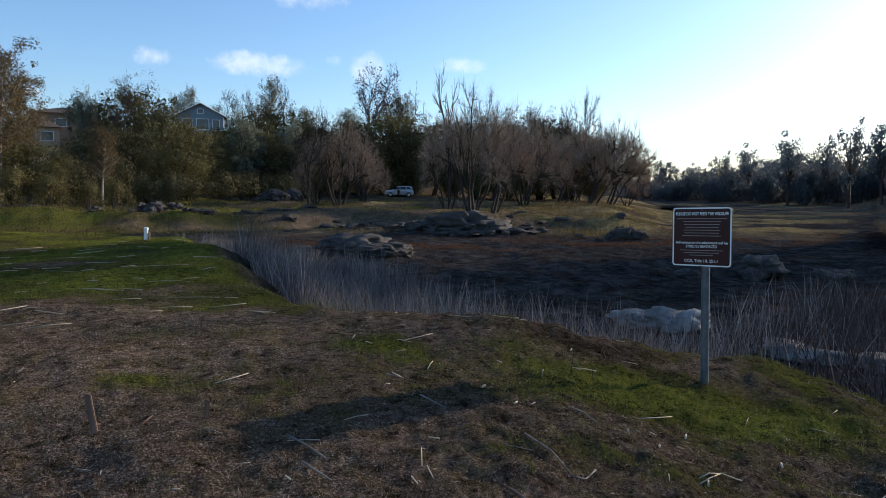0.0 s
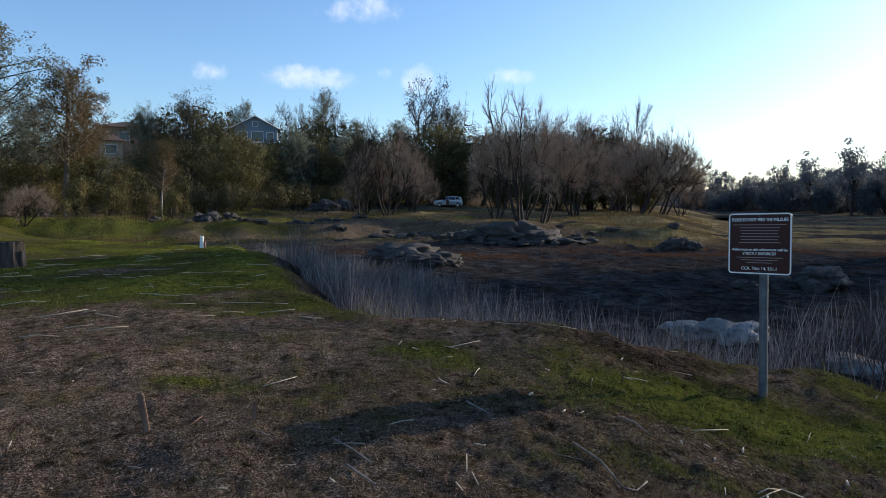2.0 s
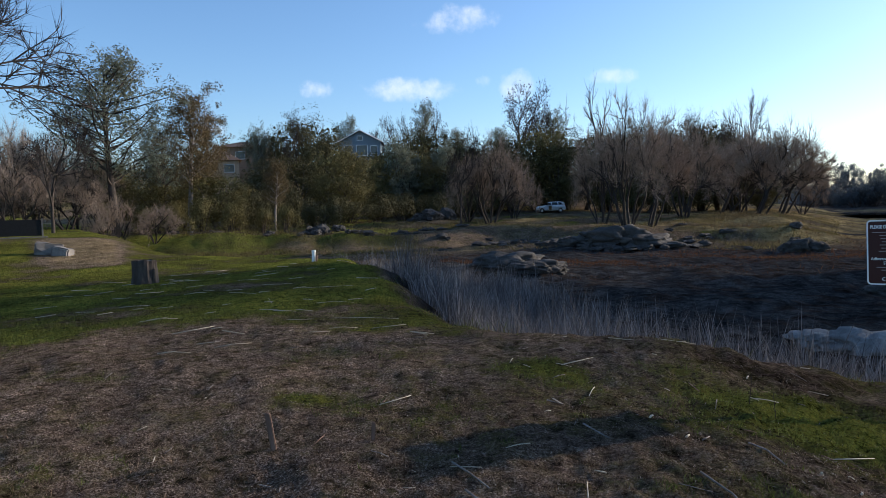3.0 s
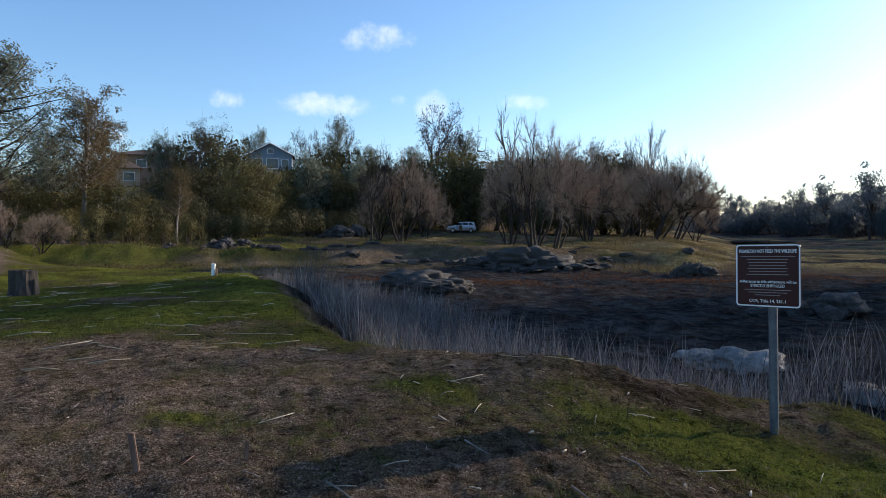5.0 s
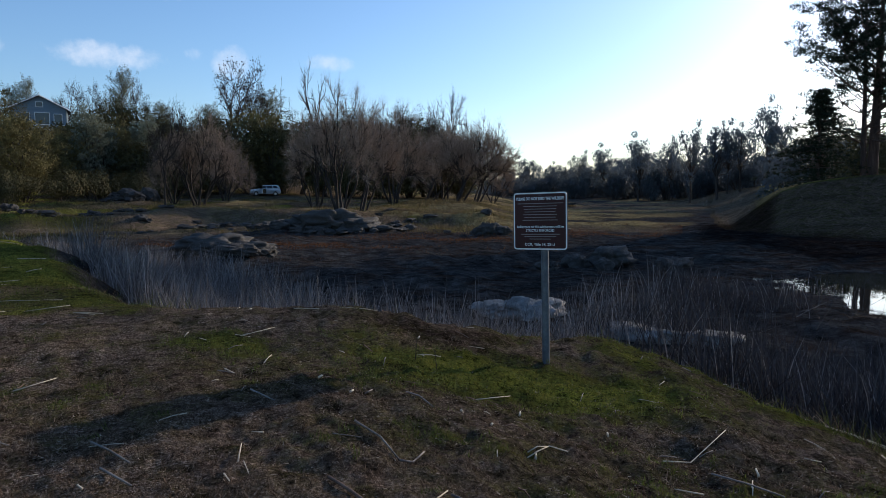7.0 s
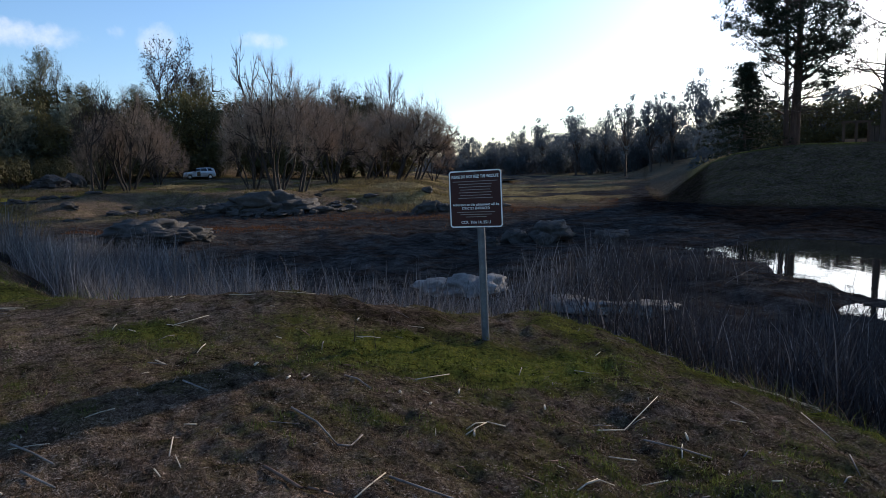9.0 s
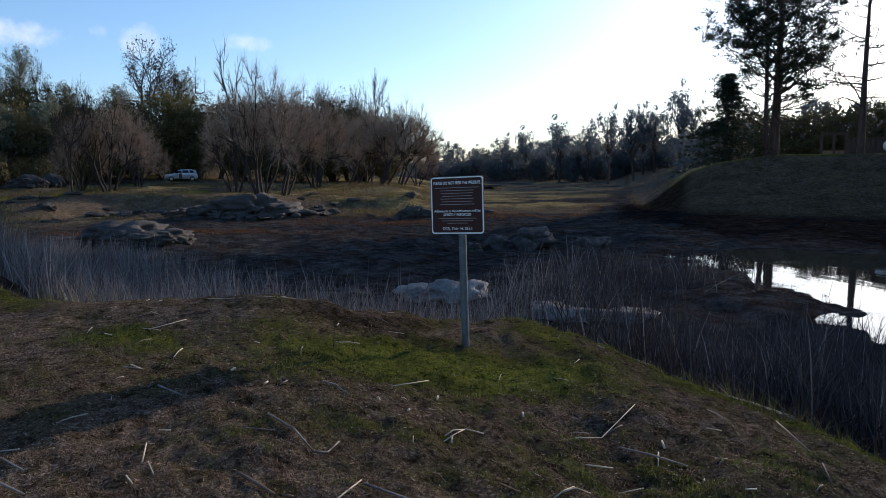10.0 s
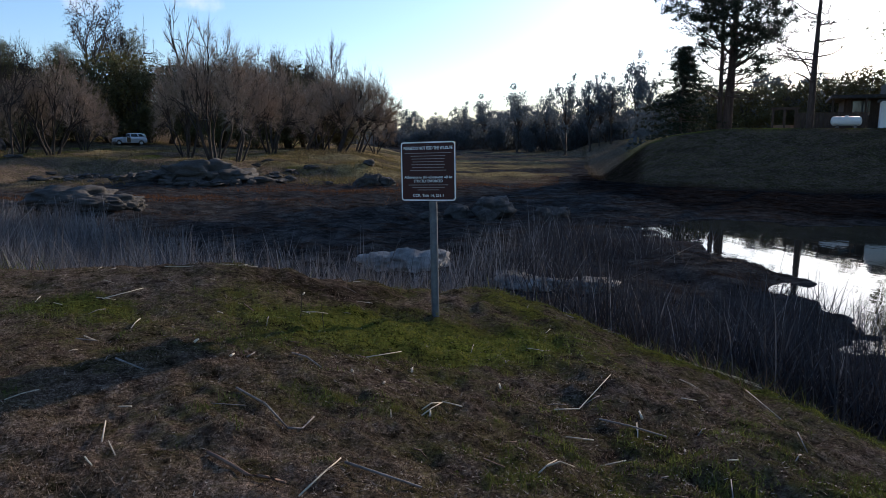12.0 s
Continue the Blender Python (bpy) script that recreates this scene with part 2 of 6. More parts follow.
def ground_material():
    n = Nodes("ground_cover", 1.0, 0.0)
    n.b.inputs["Diffuse Roughness"].default_value = 0.7
    w = n.attr("cover")      # green, dry grass, mud, golden grass
    big, mid_, fine = n.noise(0.9, 5, 0.65), n.noise(9.0, 5, 0.7), n.noise(75.0, 4, 0.7)
    grit = n.noise(42.0, 5, 0.75)
    crumb = n.math("ADD", n.math("MULTIPLY", mid_, 0.45), n.math("MULTIPLY", grit, 0.55))
    soil = n.ramp(crumb, (0.36, (0.016, 0.012, 0.009)), (0.5, (0.145, 0.105, 0.079)), (0.62, (0.44, 0.335, 0.265)))
    straw = n.ramp(fine, (0.36, (0.034, 0.024, 0.018)), (0.5, (0.20, 0.145, 0.110)), (0.61, (0.66, 0.53, 0.43)))
    soil = n.mix(n.span(n.noise(2.6, 5, 0.7), 0.44, 0.62, 0.0, 0.85), soil, n.mix(n.span(crumb, 0.4, 0.6), (0.014, 0.014, 0.006), (0.175, 0.160, 0.062)))
    dry = n.mix(n.span(mid_, 0.36, 0.54), soil, straw)
    green = n.mix(n.span(crumb, 0.42, 0.60), (0.013, 0.016, 0.005), (0.20, 0.215, 0.054))
    green = n.mix(n.span(mid_, 0.42, 0.68, 0.0, 0.7), green, (0.100, 0.070, 0.026))
    green = n.mix(n.span(w[0], 0.55, 0.95), green, (2.1, 2.2, 1.5), "MULTIPLY")
    mud = n.mix(n.span(mid_, 0.3, 0.7), (0.018, 0.0178, 0.018), (0.092, 0.090, 0.090))
    mud = n.mix(n.span(fine, 0.45, 0.7, 0.0, 0.5), mud, (0.20, 0.195, 0.19))
    mud = n.mix(n.span(big, 0.5, 0.62, 0.0, 0.75), mud, n.mix(fine, (0.030, 0.021, 0.016), (0.115, 0.078, 0.058)))
    mud = n.mix(1.0, mud, n.ramp(n.noise(1.7, 6, 0.75), (0.36, (0.40, 0.38, 0.36)), (0.5, (0.9, 0.9, 0.9)), (0.62, (1.5, 1.48, 1.45))), "MULTIPLY")
    c = n.mix(w[1], soil, dry)
    moss = n.mix(n.span(crumb, 0.40, 0.62), (0.018, 0.018, 0.007), (0.185, 0.165, 0.062))
    c = n.mix(n.span(n.noise(4.2, 6, 0.75), 0.50, 0.64, 0.0, 0.75), c, moss)
    c = n.mix(1.0, c, n.ramp(n.noise(13.0, 5, 0.75), (0.34, (0.42, 0.40, 0.38)), (0.48, (0.95, 0.95, 0.95)), (0.66, (1.35, 1.32, 1.28))), "MULTIPLY")
    gk = n.span(n.math("ADD", w[0], n.math("MULTIPLY", n.math("SUBTRACT", mid_, 0.5), 1.1)), 0.35, 0.65)
    c = n.mix(gk, c, green)
    c = n.mix(n.span(n.math("ADD", w[2], n.math("MULTIPLY", n.math("SUBTRACT", mid_, 0.5), 0.6)), 0.3, 0.7), c, mud)
    gold = n.ramp(n.math("ADD", n.math("MULTIPLY", fine, 0.5), n.math("MULTIPLY", n.noise(1.6, 6, 0.75), 0.5)), (0.36, (0.075, 0.055, 0.024)), (0.5, (0.34, 0.255, 0.115)), (0.62, (0.68, 0.53, 0.27)))
    c = n.mix(n.span(n.math("ADD", w[3], n.math("MULTIPLY", n.math("SUBTRACT", mid_, 0.5), 0.7)), 0.25, 0.75), c, gold)
    c = n.mix(1.0, c, n.ramp(n.noise(0.55, 7, 0.72), (0.32, (0.6, 0.6, 0.6)), (0.5, (0.95, 0.95, 0.95)), (0.66, (1.3, 1.26, 1.2))), "MULTIPLY")
    shade_soil_attr = n.t.nodes.new("ShaderNodeAttribute")                   # shade painted on the bank, with dark wet mud and scraped earth
    shade_soil_attr.attribute_name = "shade_soil"
    c = n.mix(shade_soil_attr.outputs["Fac"], c, n.mix(1.0, c, (0.24, 0.21, 0.215), "MULTIPLY"))
    n.colour(c)
    n.bump(n.math("ADD", n.math("MULTIPLY", mid_, 1.0), n.math("ADD", n.math("MULTIPLY", fine, 0.4), n.math("MULTIPLY", grit, 0.6))), 0.12, 1.0)
    return n.mat


def water_material():
    n = Nodes("pond_water", 0.03, 0.5)
    n.b.inputs["Base Color"].default_value = (0.010, 0.012, 0.012, 1)
    n.b.inputs["IOR"].default_value = 1.33
    n.bump(n.noise(1.4, 3, 0.5, (1, 0.4, 1)), 0.01, 0.35)
    return n.mat


def granite_material(name="granite", k=1.0):
    n = Nodes(name, 0.85, 0.25)
    a, g = n.noise(1.2, 6, 0.7), n.noise(28, 4, 0.7)
    c = n.ramp(a, *((p, tuple(k * v for v in q)) for p, q in ((0.3, (0.05, 0.046, 0.042)), (0.5, (0.14, 0.13, 0.12)), (0.72, (0.28, 0.26, 0.24)))))
    c = n.mix(n.span(g, 0.4, 0.7, 0, 0.5), c, (0.085 * k, 0.08 * k, 0.075 * k))
    n.colour(c)
    n.bump(n.math("ADD", a, n.math("MULTIPLY", g, 0.25)), 0.22, 1.0)
    return n.mat


M_GROUND, M_WATER, M_GRANITE, M_SLAB = ground_material(), water_material(), granite_material("granite", 0.48), granite_material("bleached_granite", 2.0)
M_BARK = speckled("bark_dark", (0.028, 0.022, 0.018), (0.06, 0.048, 0.04), (0.11, 0.09, 0.076), 5, 0.9, 0.02, (1, 1, 0.25))
M_BARK_WILLOW = speckled("bark_willow", (0.018, 0.014, 0.011), (0.036, 0.029, 0.024), (0.068, 0.055, 0.046), 5, 0.9, 0.02, (1, 1, 0.25))
M_BARK_PALE = speckled("bark_pale", (0.13, 0.11, 0.095), (0.26, 0.23, 0.20), (0.42, 0.38, 0.34), 5, 0.9, 0.02, (1, 1, 0.3))
M_BARK_PINE = speckled("bark_pine", (0.032, 0.022, 0.018), (0.075, 0.052, 0.042), (0.13, 0.092, 0.074), 6, 0.9, 0.03, (1, 1, 0.2))
M_TWIG = leafy("willow_twigs", (0.165, 0.125, 0.093), (0.35, 0.268, 0.203), (0.53, 0.415, 0.32), 0.0, 0.8)
M_TWIG_DARK = leafy("oak_twigs", (0.022, 0.018, 0.016), (0.045, 0.036, 0.032), (0.08, 0.066, 0.06), 0.0, 0.8)
M_OAK = leafy("live_oak_leaves", (0.058, 0.054, 0.024), (0.092, 0.083, 0.036), (0.135, 0.116, 0.052), 0.10)
M_OLIVE = leafy("olive_leaves", (0.095, 0.083, 0.032), (0.15, 0.129, 0.051), (0.22, 0.185, 0.075), 0.16)
M_GREYPINE = leafy("grey_pine_needles", (0.09, 0.10, 0.075), (0.19, 0.205, 0.15), (0.31, 0.325, 0.24), 0.42)
M_PINE = leafy("pine_needles", (0.010, 0.015, 0.010), (0.025, 0.035, 0.022), (0.05, 0.062, 0.038), 0.2)
M_BROWNLEAF = leafy("withered_leaves", (0.085, 0.070, 0.036), (0.15, 0.115, 0.060), (0.22, 0.150, 0.075), 0.3)
# haze of distance painted into the leaf colour
M_FAR_HAZED = leafy("hazed_far_leaves", (0.095, 0.114, 0.132), (0.112, 0.132, 0.150), (0.130, 0.150, 0.165), 0.25)
M_REED = leafy("dry_reed", (0.06, 0.057, 0.058), (0.175, 0.166, 0.166), (0.40, 0.37, 0.355), 0.12, 0.75)
M_REED_DARK = leafy("dark_reed", (0.022, 0.021, 0.024), (0.056, 0.053, 0.058), (0.14, 0.13, 0.13), 0.08, 0.8)
M_LITTER = leafy("leaf_litter", (0.020, 0.012, 0.009), (0.055, 0.034, 0.023), (0.14, 0.088, 0.058), 0.05, 0.8)
M_SHOREGRASS = leafy("shore_grass", (0.05, 0.045, 0.017), (0.155, 0.128, 0.046), (0.34, 0.265, 0.108), 0.3, 0.7)
M_RUST = leafy("rusty_weeds", (0.045, 0.020, 0.010), (0.14, 0.062, 0.028), (0.30, 0.15, 0.07), 0.2, 0.8)
M_GRASS = leafy("grass_blades", (0.026, 0.033, 0.008), (0.115, 0.135, 0.030), (0.24, 0.26, 0.066), 0.25, 0.6)
M_DRYGRASS = leafy("dry_grass_blades", (0.026, 0.016, 0.010), (0.15, 0.10, 0.064), (0.50, 0.37, 0.26), 0.15, 0.8)
M_WEED = leafy("dead_weeds", (0.012, 0.010, 0.009), (0.048, 0.041, 0.035), (0.19, 0.155, 0.12), 0.1, 0.8)
M_BRUSH = leafy("tan_brush", (0.06, 0.046, 0.024), (0.15, 0.115, 0.06), (0.30, 0.235, 0.135), 0.2, 0.8)
# blue-grey of distant haze mixed into the scrub colour
M_SCRUB_HAZED = leafy("hazed_far_scrub", (0.055, 0.066, 0.074), (0.09, 0.105, 0.114), (0.13, 0.148, 0.155), 0.4)
M_STRAW = leafy("bleached_straw", (0.42, 0.35, 0.25), (0.58, 0.50, 0.38), (0.72, 0.64, 0.51), 0.1, 0.7)
M_CHAFF = leafy("straw_flakes", (0.20, 0.155, 0.115), (0.34, 0.275, 0.21), (0.52, 0.44, 0.345), 0.05, 0.8)
M_DEADWOOD = speckled("grey_driftwood", (0.10, 0.085, 0.075), (0.21, 0.185, 0.165), (0.36, 0.32, 0.29), 14, 0.85, 0.004, (1, 1, 0.2), fine=120)
M_STAKE = speckled("weathered_stake", (0.09, 0.055, 0.038), (0.175, 0.112, 0.08), (0.30, 0.20, 0.15), 18, 0.85, 0.002, (1, 1, 0.15), fine=160)
M_CONCRETE = speckled("concrete", (0.13, 0.118, 0.106), (0.22, 0.20, 0.18), (0.31, 0.285, 0.26), 3, 0.9, 0.01)
M_STEEL = speckled("galvanised_steel", (0.06, 0.068, 0.077), (0.105, 0.117, 0.13), (0.165, 0.18, 0.195), 14, 0.55, 0.0004, metal=0.35, spec=0.5, fine=90)
M_BROWN = plain("sign_brown", (0.040, 0.010, 0.010), 0.4, spec=0.2, vary=0.08)
M_WHITE = plain("white_paint", (0.78, 0.78, 0.76), 0.45, vary=0.05)
M_DARKWOOD = speckled("dark_stained_wood", (0.035, 0.024, 0.018), (0.065, 0.045, 0.034), (0.10, 0.072, 0.055), 6, 0.8, 0.004, (1, 1, 0.2))

# ---------------------------------------------------------------- lie of the land
EYE = 1.45
MOUND = ((-11.2, 22.6), (-8.0, 20.5), (-4.6, 13.6), (-2.9, 10.1), (-1.75, 7.6), (-0.8, 6.75), (0.3, 6.6), (1.3, 6.7), (2.4, 6.75), (3.4, 6.6), (3.95, 5.8),
         (4.1, 4.5), (4.2, 3.4), (4.5, 1.8), (5.4, -1.5), (9, -40), (-90, -40), (-90, 60), (-48, 52), (-33, 38), (-24, 30.5), (-18.5, 26.5), (-14.5, 24.2))
# the bank on the right, by bearing: distance of its foot, and how high its brow stands against the eye
FOOT = ((29, 34, 37, 40, 43, 48, 60, 75, 100), (62, 50, 46.5, 45, 45, 45, 45, 45, 46))
BROW = ((31, 32, 34, 35.7, 36.9, 38.6, 41, 43.4, 60, 100), (-3.6, -3.4, -2.4, -1.1, 0.0, 0.68, 1.12, 1.33, 1.3, 1.3))
BROW_R = ((31, 34, 36, 38, 42, 100), (66, 60, 57, 56.5, 58, 58))
SHORE = ((26, 30, 32.5, 35, 37.7, 39.8, 43, 60), (-0.9, -0.45, 0.1, 0.45, 0.9, 1.5, 1.9, 2.4))       # grassy rise beyond the bank's shoulder
POOL = ((8.6, 2.5), (10.0, 6.5), (11.1, 8.3), (12.5, 10.5), (13.5, 13.1), (14.2, 16.2), (14.9, 19.0), (16.4, 19.4), (19, 20), (24, 14), (26, 0), (22, -6), (9, -4.5))


def bank(x, y):
    """How far up the right-hand bank a place lies (0 foot, 1 brow), the brow's height, and the metres past the brow."""
    r, az = np.hypot(x, y), np.degrees(np.arctan2(x, y))
    foot = np.interp(az, *FOOT) + 2.0 * (fbm(x, y, 8.0, 3) - 0.5)
    edge = np.interp(az, *BROW_R)
    u = (r - foot) / (edge - foot)
    brow = EYE + edge * np.tan(np.radians(np.interp(az, *BROW)))
    on = smooth(31.5, 33.5, az) * smooth(150, 110, az)
    return u * on - (1 - on), brow, r - edge, az


def land(x, y):
    """Height of the ground at arrays x, y."""
    x, y = np.asarray(x, float), np.asarray(y, float)
    r = np.hypot(x, y)
    az = np.degrees(np.arctan2(x, y))
    # dry lake bed, slowly rising towards the far end
    bed = -1.30 + 0.55 * (fbm(x, y * 1.6, 4.0, 4) - 0.5) + 0.9 * smooth(50, 300, y)
    # far shore: a low bank with a lip, then ground rising gently to the track under the trees
    lip = r + 5.0 * (fbm(x, y, 14.0, 3) - 0.5) + 1.6 * (fbm(x, y, 3.0, 3) - 0.5) - 7.0 * np.exp(-((az + 8.0) / 3.6) ** 2) + 3.0 * np.exp(-((az - 1.9) / 2.2) ** 2)
    end = smooth(18.5, 12.5, az + 2.0 * (fbm(x, y, 6.0, 3) - 0.5))
    bed = bed + end * (1.10 * smooth(49.3, 53, lip) + 0.40 * smooth(52, 106, r))
    bed = bed + end * smooth(40, 50, r) * smooth(98, 80, r) * (0.75 * (fbm(x, y * 1.2, 7.0, 4) - 0.5) + 0.55 * (fbm(x, y, 2.2, 4) - 0.5))
    # rocky shelves that carry the two outcrops
    bed = bed + 0.45 * np.exp(-((x - 0.9) / 4.2) ** 2 - ((y - 43.5) / 3.4) ** 2) + 0.30 * np.exp(-((x + 3.3) / 2.6) ** 2 - ((y - 27.2) / 2.0) ** 2)
    # hill with the houses behind the track
    hill = smooth(102, 178, y + 0.10 * np.abs(x + 45)) * smooth(16, -28, x)
    bed = bed + 11.5 * hill + 3.0 * smooth(100, 190, y) * smooth(45, 10, x)
    # distant wooded rise
    bed = bed + 2.0 * smooth(245, 420, y) + 7.0 * smooth(120, 260, y) * smooth(40, 130, x)
    bed = bed + 24 * smooth(500, 2600, r) * (0.4 + 0.6 * fbm(x, y, 420, 3))
    # right-hand bank and the lawn on it
    u, brow, past, _ = bank(x, y)
    v = np.clip(u + 0.10 * (fbm(x, y, 5.0, 3) - 0.5) * smooth(0, 0.3, u), 0, 1)
    rise = 0.75 * v + 0.25 * v * v
    rise = np.where(v > 0.92, 0.902 + 0.098 * (1 - (1 - (v - 0.92) / 0.08) ** 2), rise)
    lawn = brow + 0.020 * np.clip(past, 0, 60)
    far_rise = EYE + np.minimum(r, 190) * np.tan(np.radians(np.interp(az, *SHORE)))
    bed = bed + (far_rise - bed) * smooth(0, 48, r - np.interp(az, (30, 38), (138, 92))) * smooth(26, 33, az) * smooth(150, 110, az)
    lawn = lawn + (bed - lawn) * smooth(25, 75, past)
    bed = np.where(u > 0, bed * (1 - rise) + lawn * rise, bed)
    # hollow that holds the pool
    sp = inside(POOL, x, y) + 0.45 * (fbm(x, y, 1.7, 3) - 0.5)
    bed = np.maximum(bed, -1.37 + 0.10 * (fbm(x, y, 0.7, 3) - 0.35))
    bed = np.minimum(bed, bed * (1 - smooth(-2.2, 0.1, sp)) + (-1.46 - 0.12 * smooth(0, 1.5, sp)) * smooth(-2.2, 0.1, sp))
    # near mound
    sm = inside(MOUND, x, y) + 0.35 * (fbm(x, y, 1.3, 3) - 0.5) + 1.3 * (fbm(x, y, 2.6, 2) - 0.5) * smooth(-1.5, -3.0, x)
    top = 0.30 + 0.05 * np.exp(-((x - 0.2) / 2.2) ** 2 - ((y - 6.0) / 0.8) ** 2) - 0.33 * smooth(0.2, 2.4, x) - 0.36 * smooth(2.5, 4.4, x) - 0.46 * smooth(-3, -13, x) - 0.10 * smooth(4.5, 1.0, y) * smooth(2, -4, x)
    top = top + 0.75 * smooth(24, 36, r) * smooth(-35.5, -41.5, az)
    w = smooth(-2.6, 0.55, sm)
    w = w * (0.35 + 0.65 * w)
    # the mound's right flank and its far side both fall away gently
    z = bed * (1 - w) + top * w
    near = smooth(40, 8, r) * w
    z = z + near * (0.11 * (fbm(x, y, 0.8, 4) - 0.5) + (0.03 + 0.085 * smooth(0.0, 1.6, x)) * (fbm(x + 5, y, 0.26, 3) - 0.5) + (0.03 + 0.025 * smooth(-1.0, 1.0, x)) * (fbm(x, y + 9, 0.09, 2) - 0.5))
    z = z + (1 - w) * smooth(110, 10, r) * (0.30 * (fbm(x, y, 1.1, 4) - 0.5) + 0.14 * (fbm(x + 3, y, 0.42, 3) - 0.5) * smooth(40, 20, r))
    return z


def at(az, r):
    """A place on the ground by its bearing (degrees right of ahead) and distance."""
    x, y = r * math.sin(radians(az)), r * math.cos(radians(az))
    return x, y, float(land(np.array([x]), np.array([y]))[0])


def spot(x, y):
    return x, y, float(land(np.array([x]), np.array([y]))[0])


def build_ground():
    azs = np.concatenate([np.arange(-56, 58, 0.28), np.arange(60, 302, 3.0)])
    radii = [0.35]
    while radii[-1] < 3200:
        radii.append(radii[-1] * (1.017 if radii[-1] < 14 else 1.024) + 0.004)
    radii = np.array(radii)
    A, R = np.meshgrid(np.radians(azs), radii)
    X, Y = R * np.sin(A), R * np.cos(A)
    Z = land(X, Y)
    nr, na = X.shape
    co = np.concatenate([np.stack([X, Y, Z], -1).reshape(-1, 3), [[0, 0, float(land(np.array([0.]), np.array([0.]))[0])]]])
    idx = np.arange(nr * na).reshape(nr, na)
    a, b = idx[:-1], np.roll(idx, -1, 1)[:-1]
    c, d = np.roll(idx, -1, 1)[1:], idx[1:]
    quads = np.stack([a, d, c, b], -1).reshape(-1, 4)
    fan = np.stack([np.full(na, nr * na), idx[0], np.roll(idx[0], -1)], -1)
    me = bpy.data.meshes.new("ground")
    me.vertices.add(len(co))
    me.vertices.foreach_set("co", co.ravel())
    loops = np.concatenate([quads.ravel(), fan.ravel()])
    me.loops.add(len(loops))
    me.loops.foreach_set("vertex_index", loops.astype(np.int32))
    starts = np.concatenate([np.arange(len(quads)) * 4, len(quads) * 4 + np.arange(na) * 3])
    me.polygons.add(len(starts))
    me.polygons.foreach_set("loop_start", starts.astype(np.int32))
    me.update(calc_edges=True)
    me.validate()
    me.shade_smooth()
    x, y = co[:, 0], co[:, 1]
    cov, shade_soil = cover_of(x, y)
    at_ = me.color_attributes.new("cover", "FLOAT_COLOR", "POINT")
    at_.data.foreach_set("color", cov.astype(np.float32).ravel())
    me.attributes.new("shade_soil", "FLOAT", "POINT").data.foreach_set("value", shade_soil.astype(np.float32))
    ob = mesh_part("ground", me, M_GROUND)
    return tagged(ob, "uneven ground of matted dry grass, green moss and dark lake mud", "ground", kind="structure")


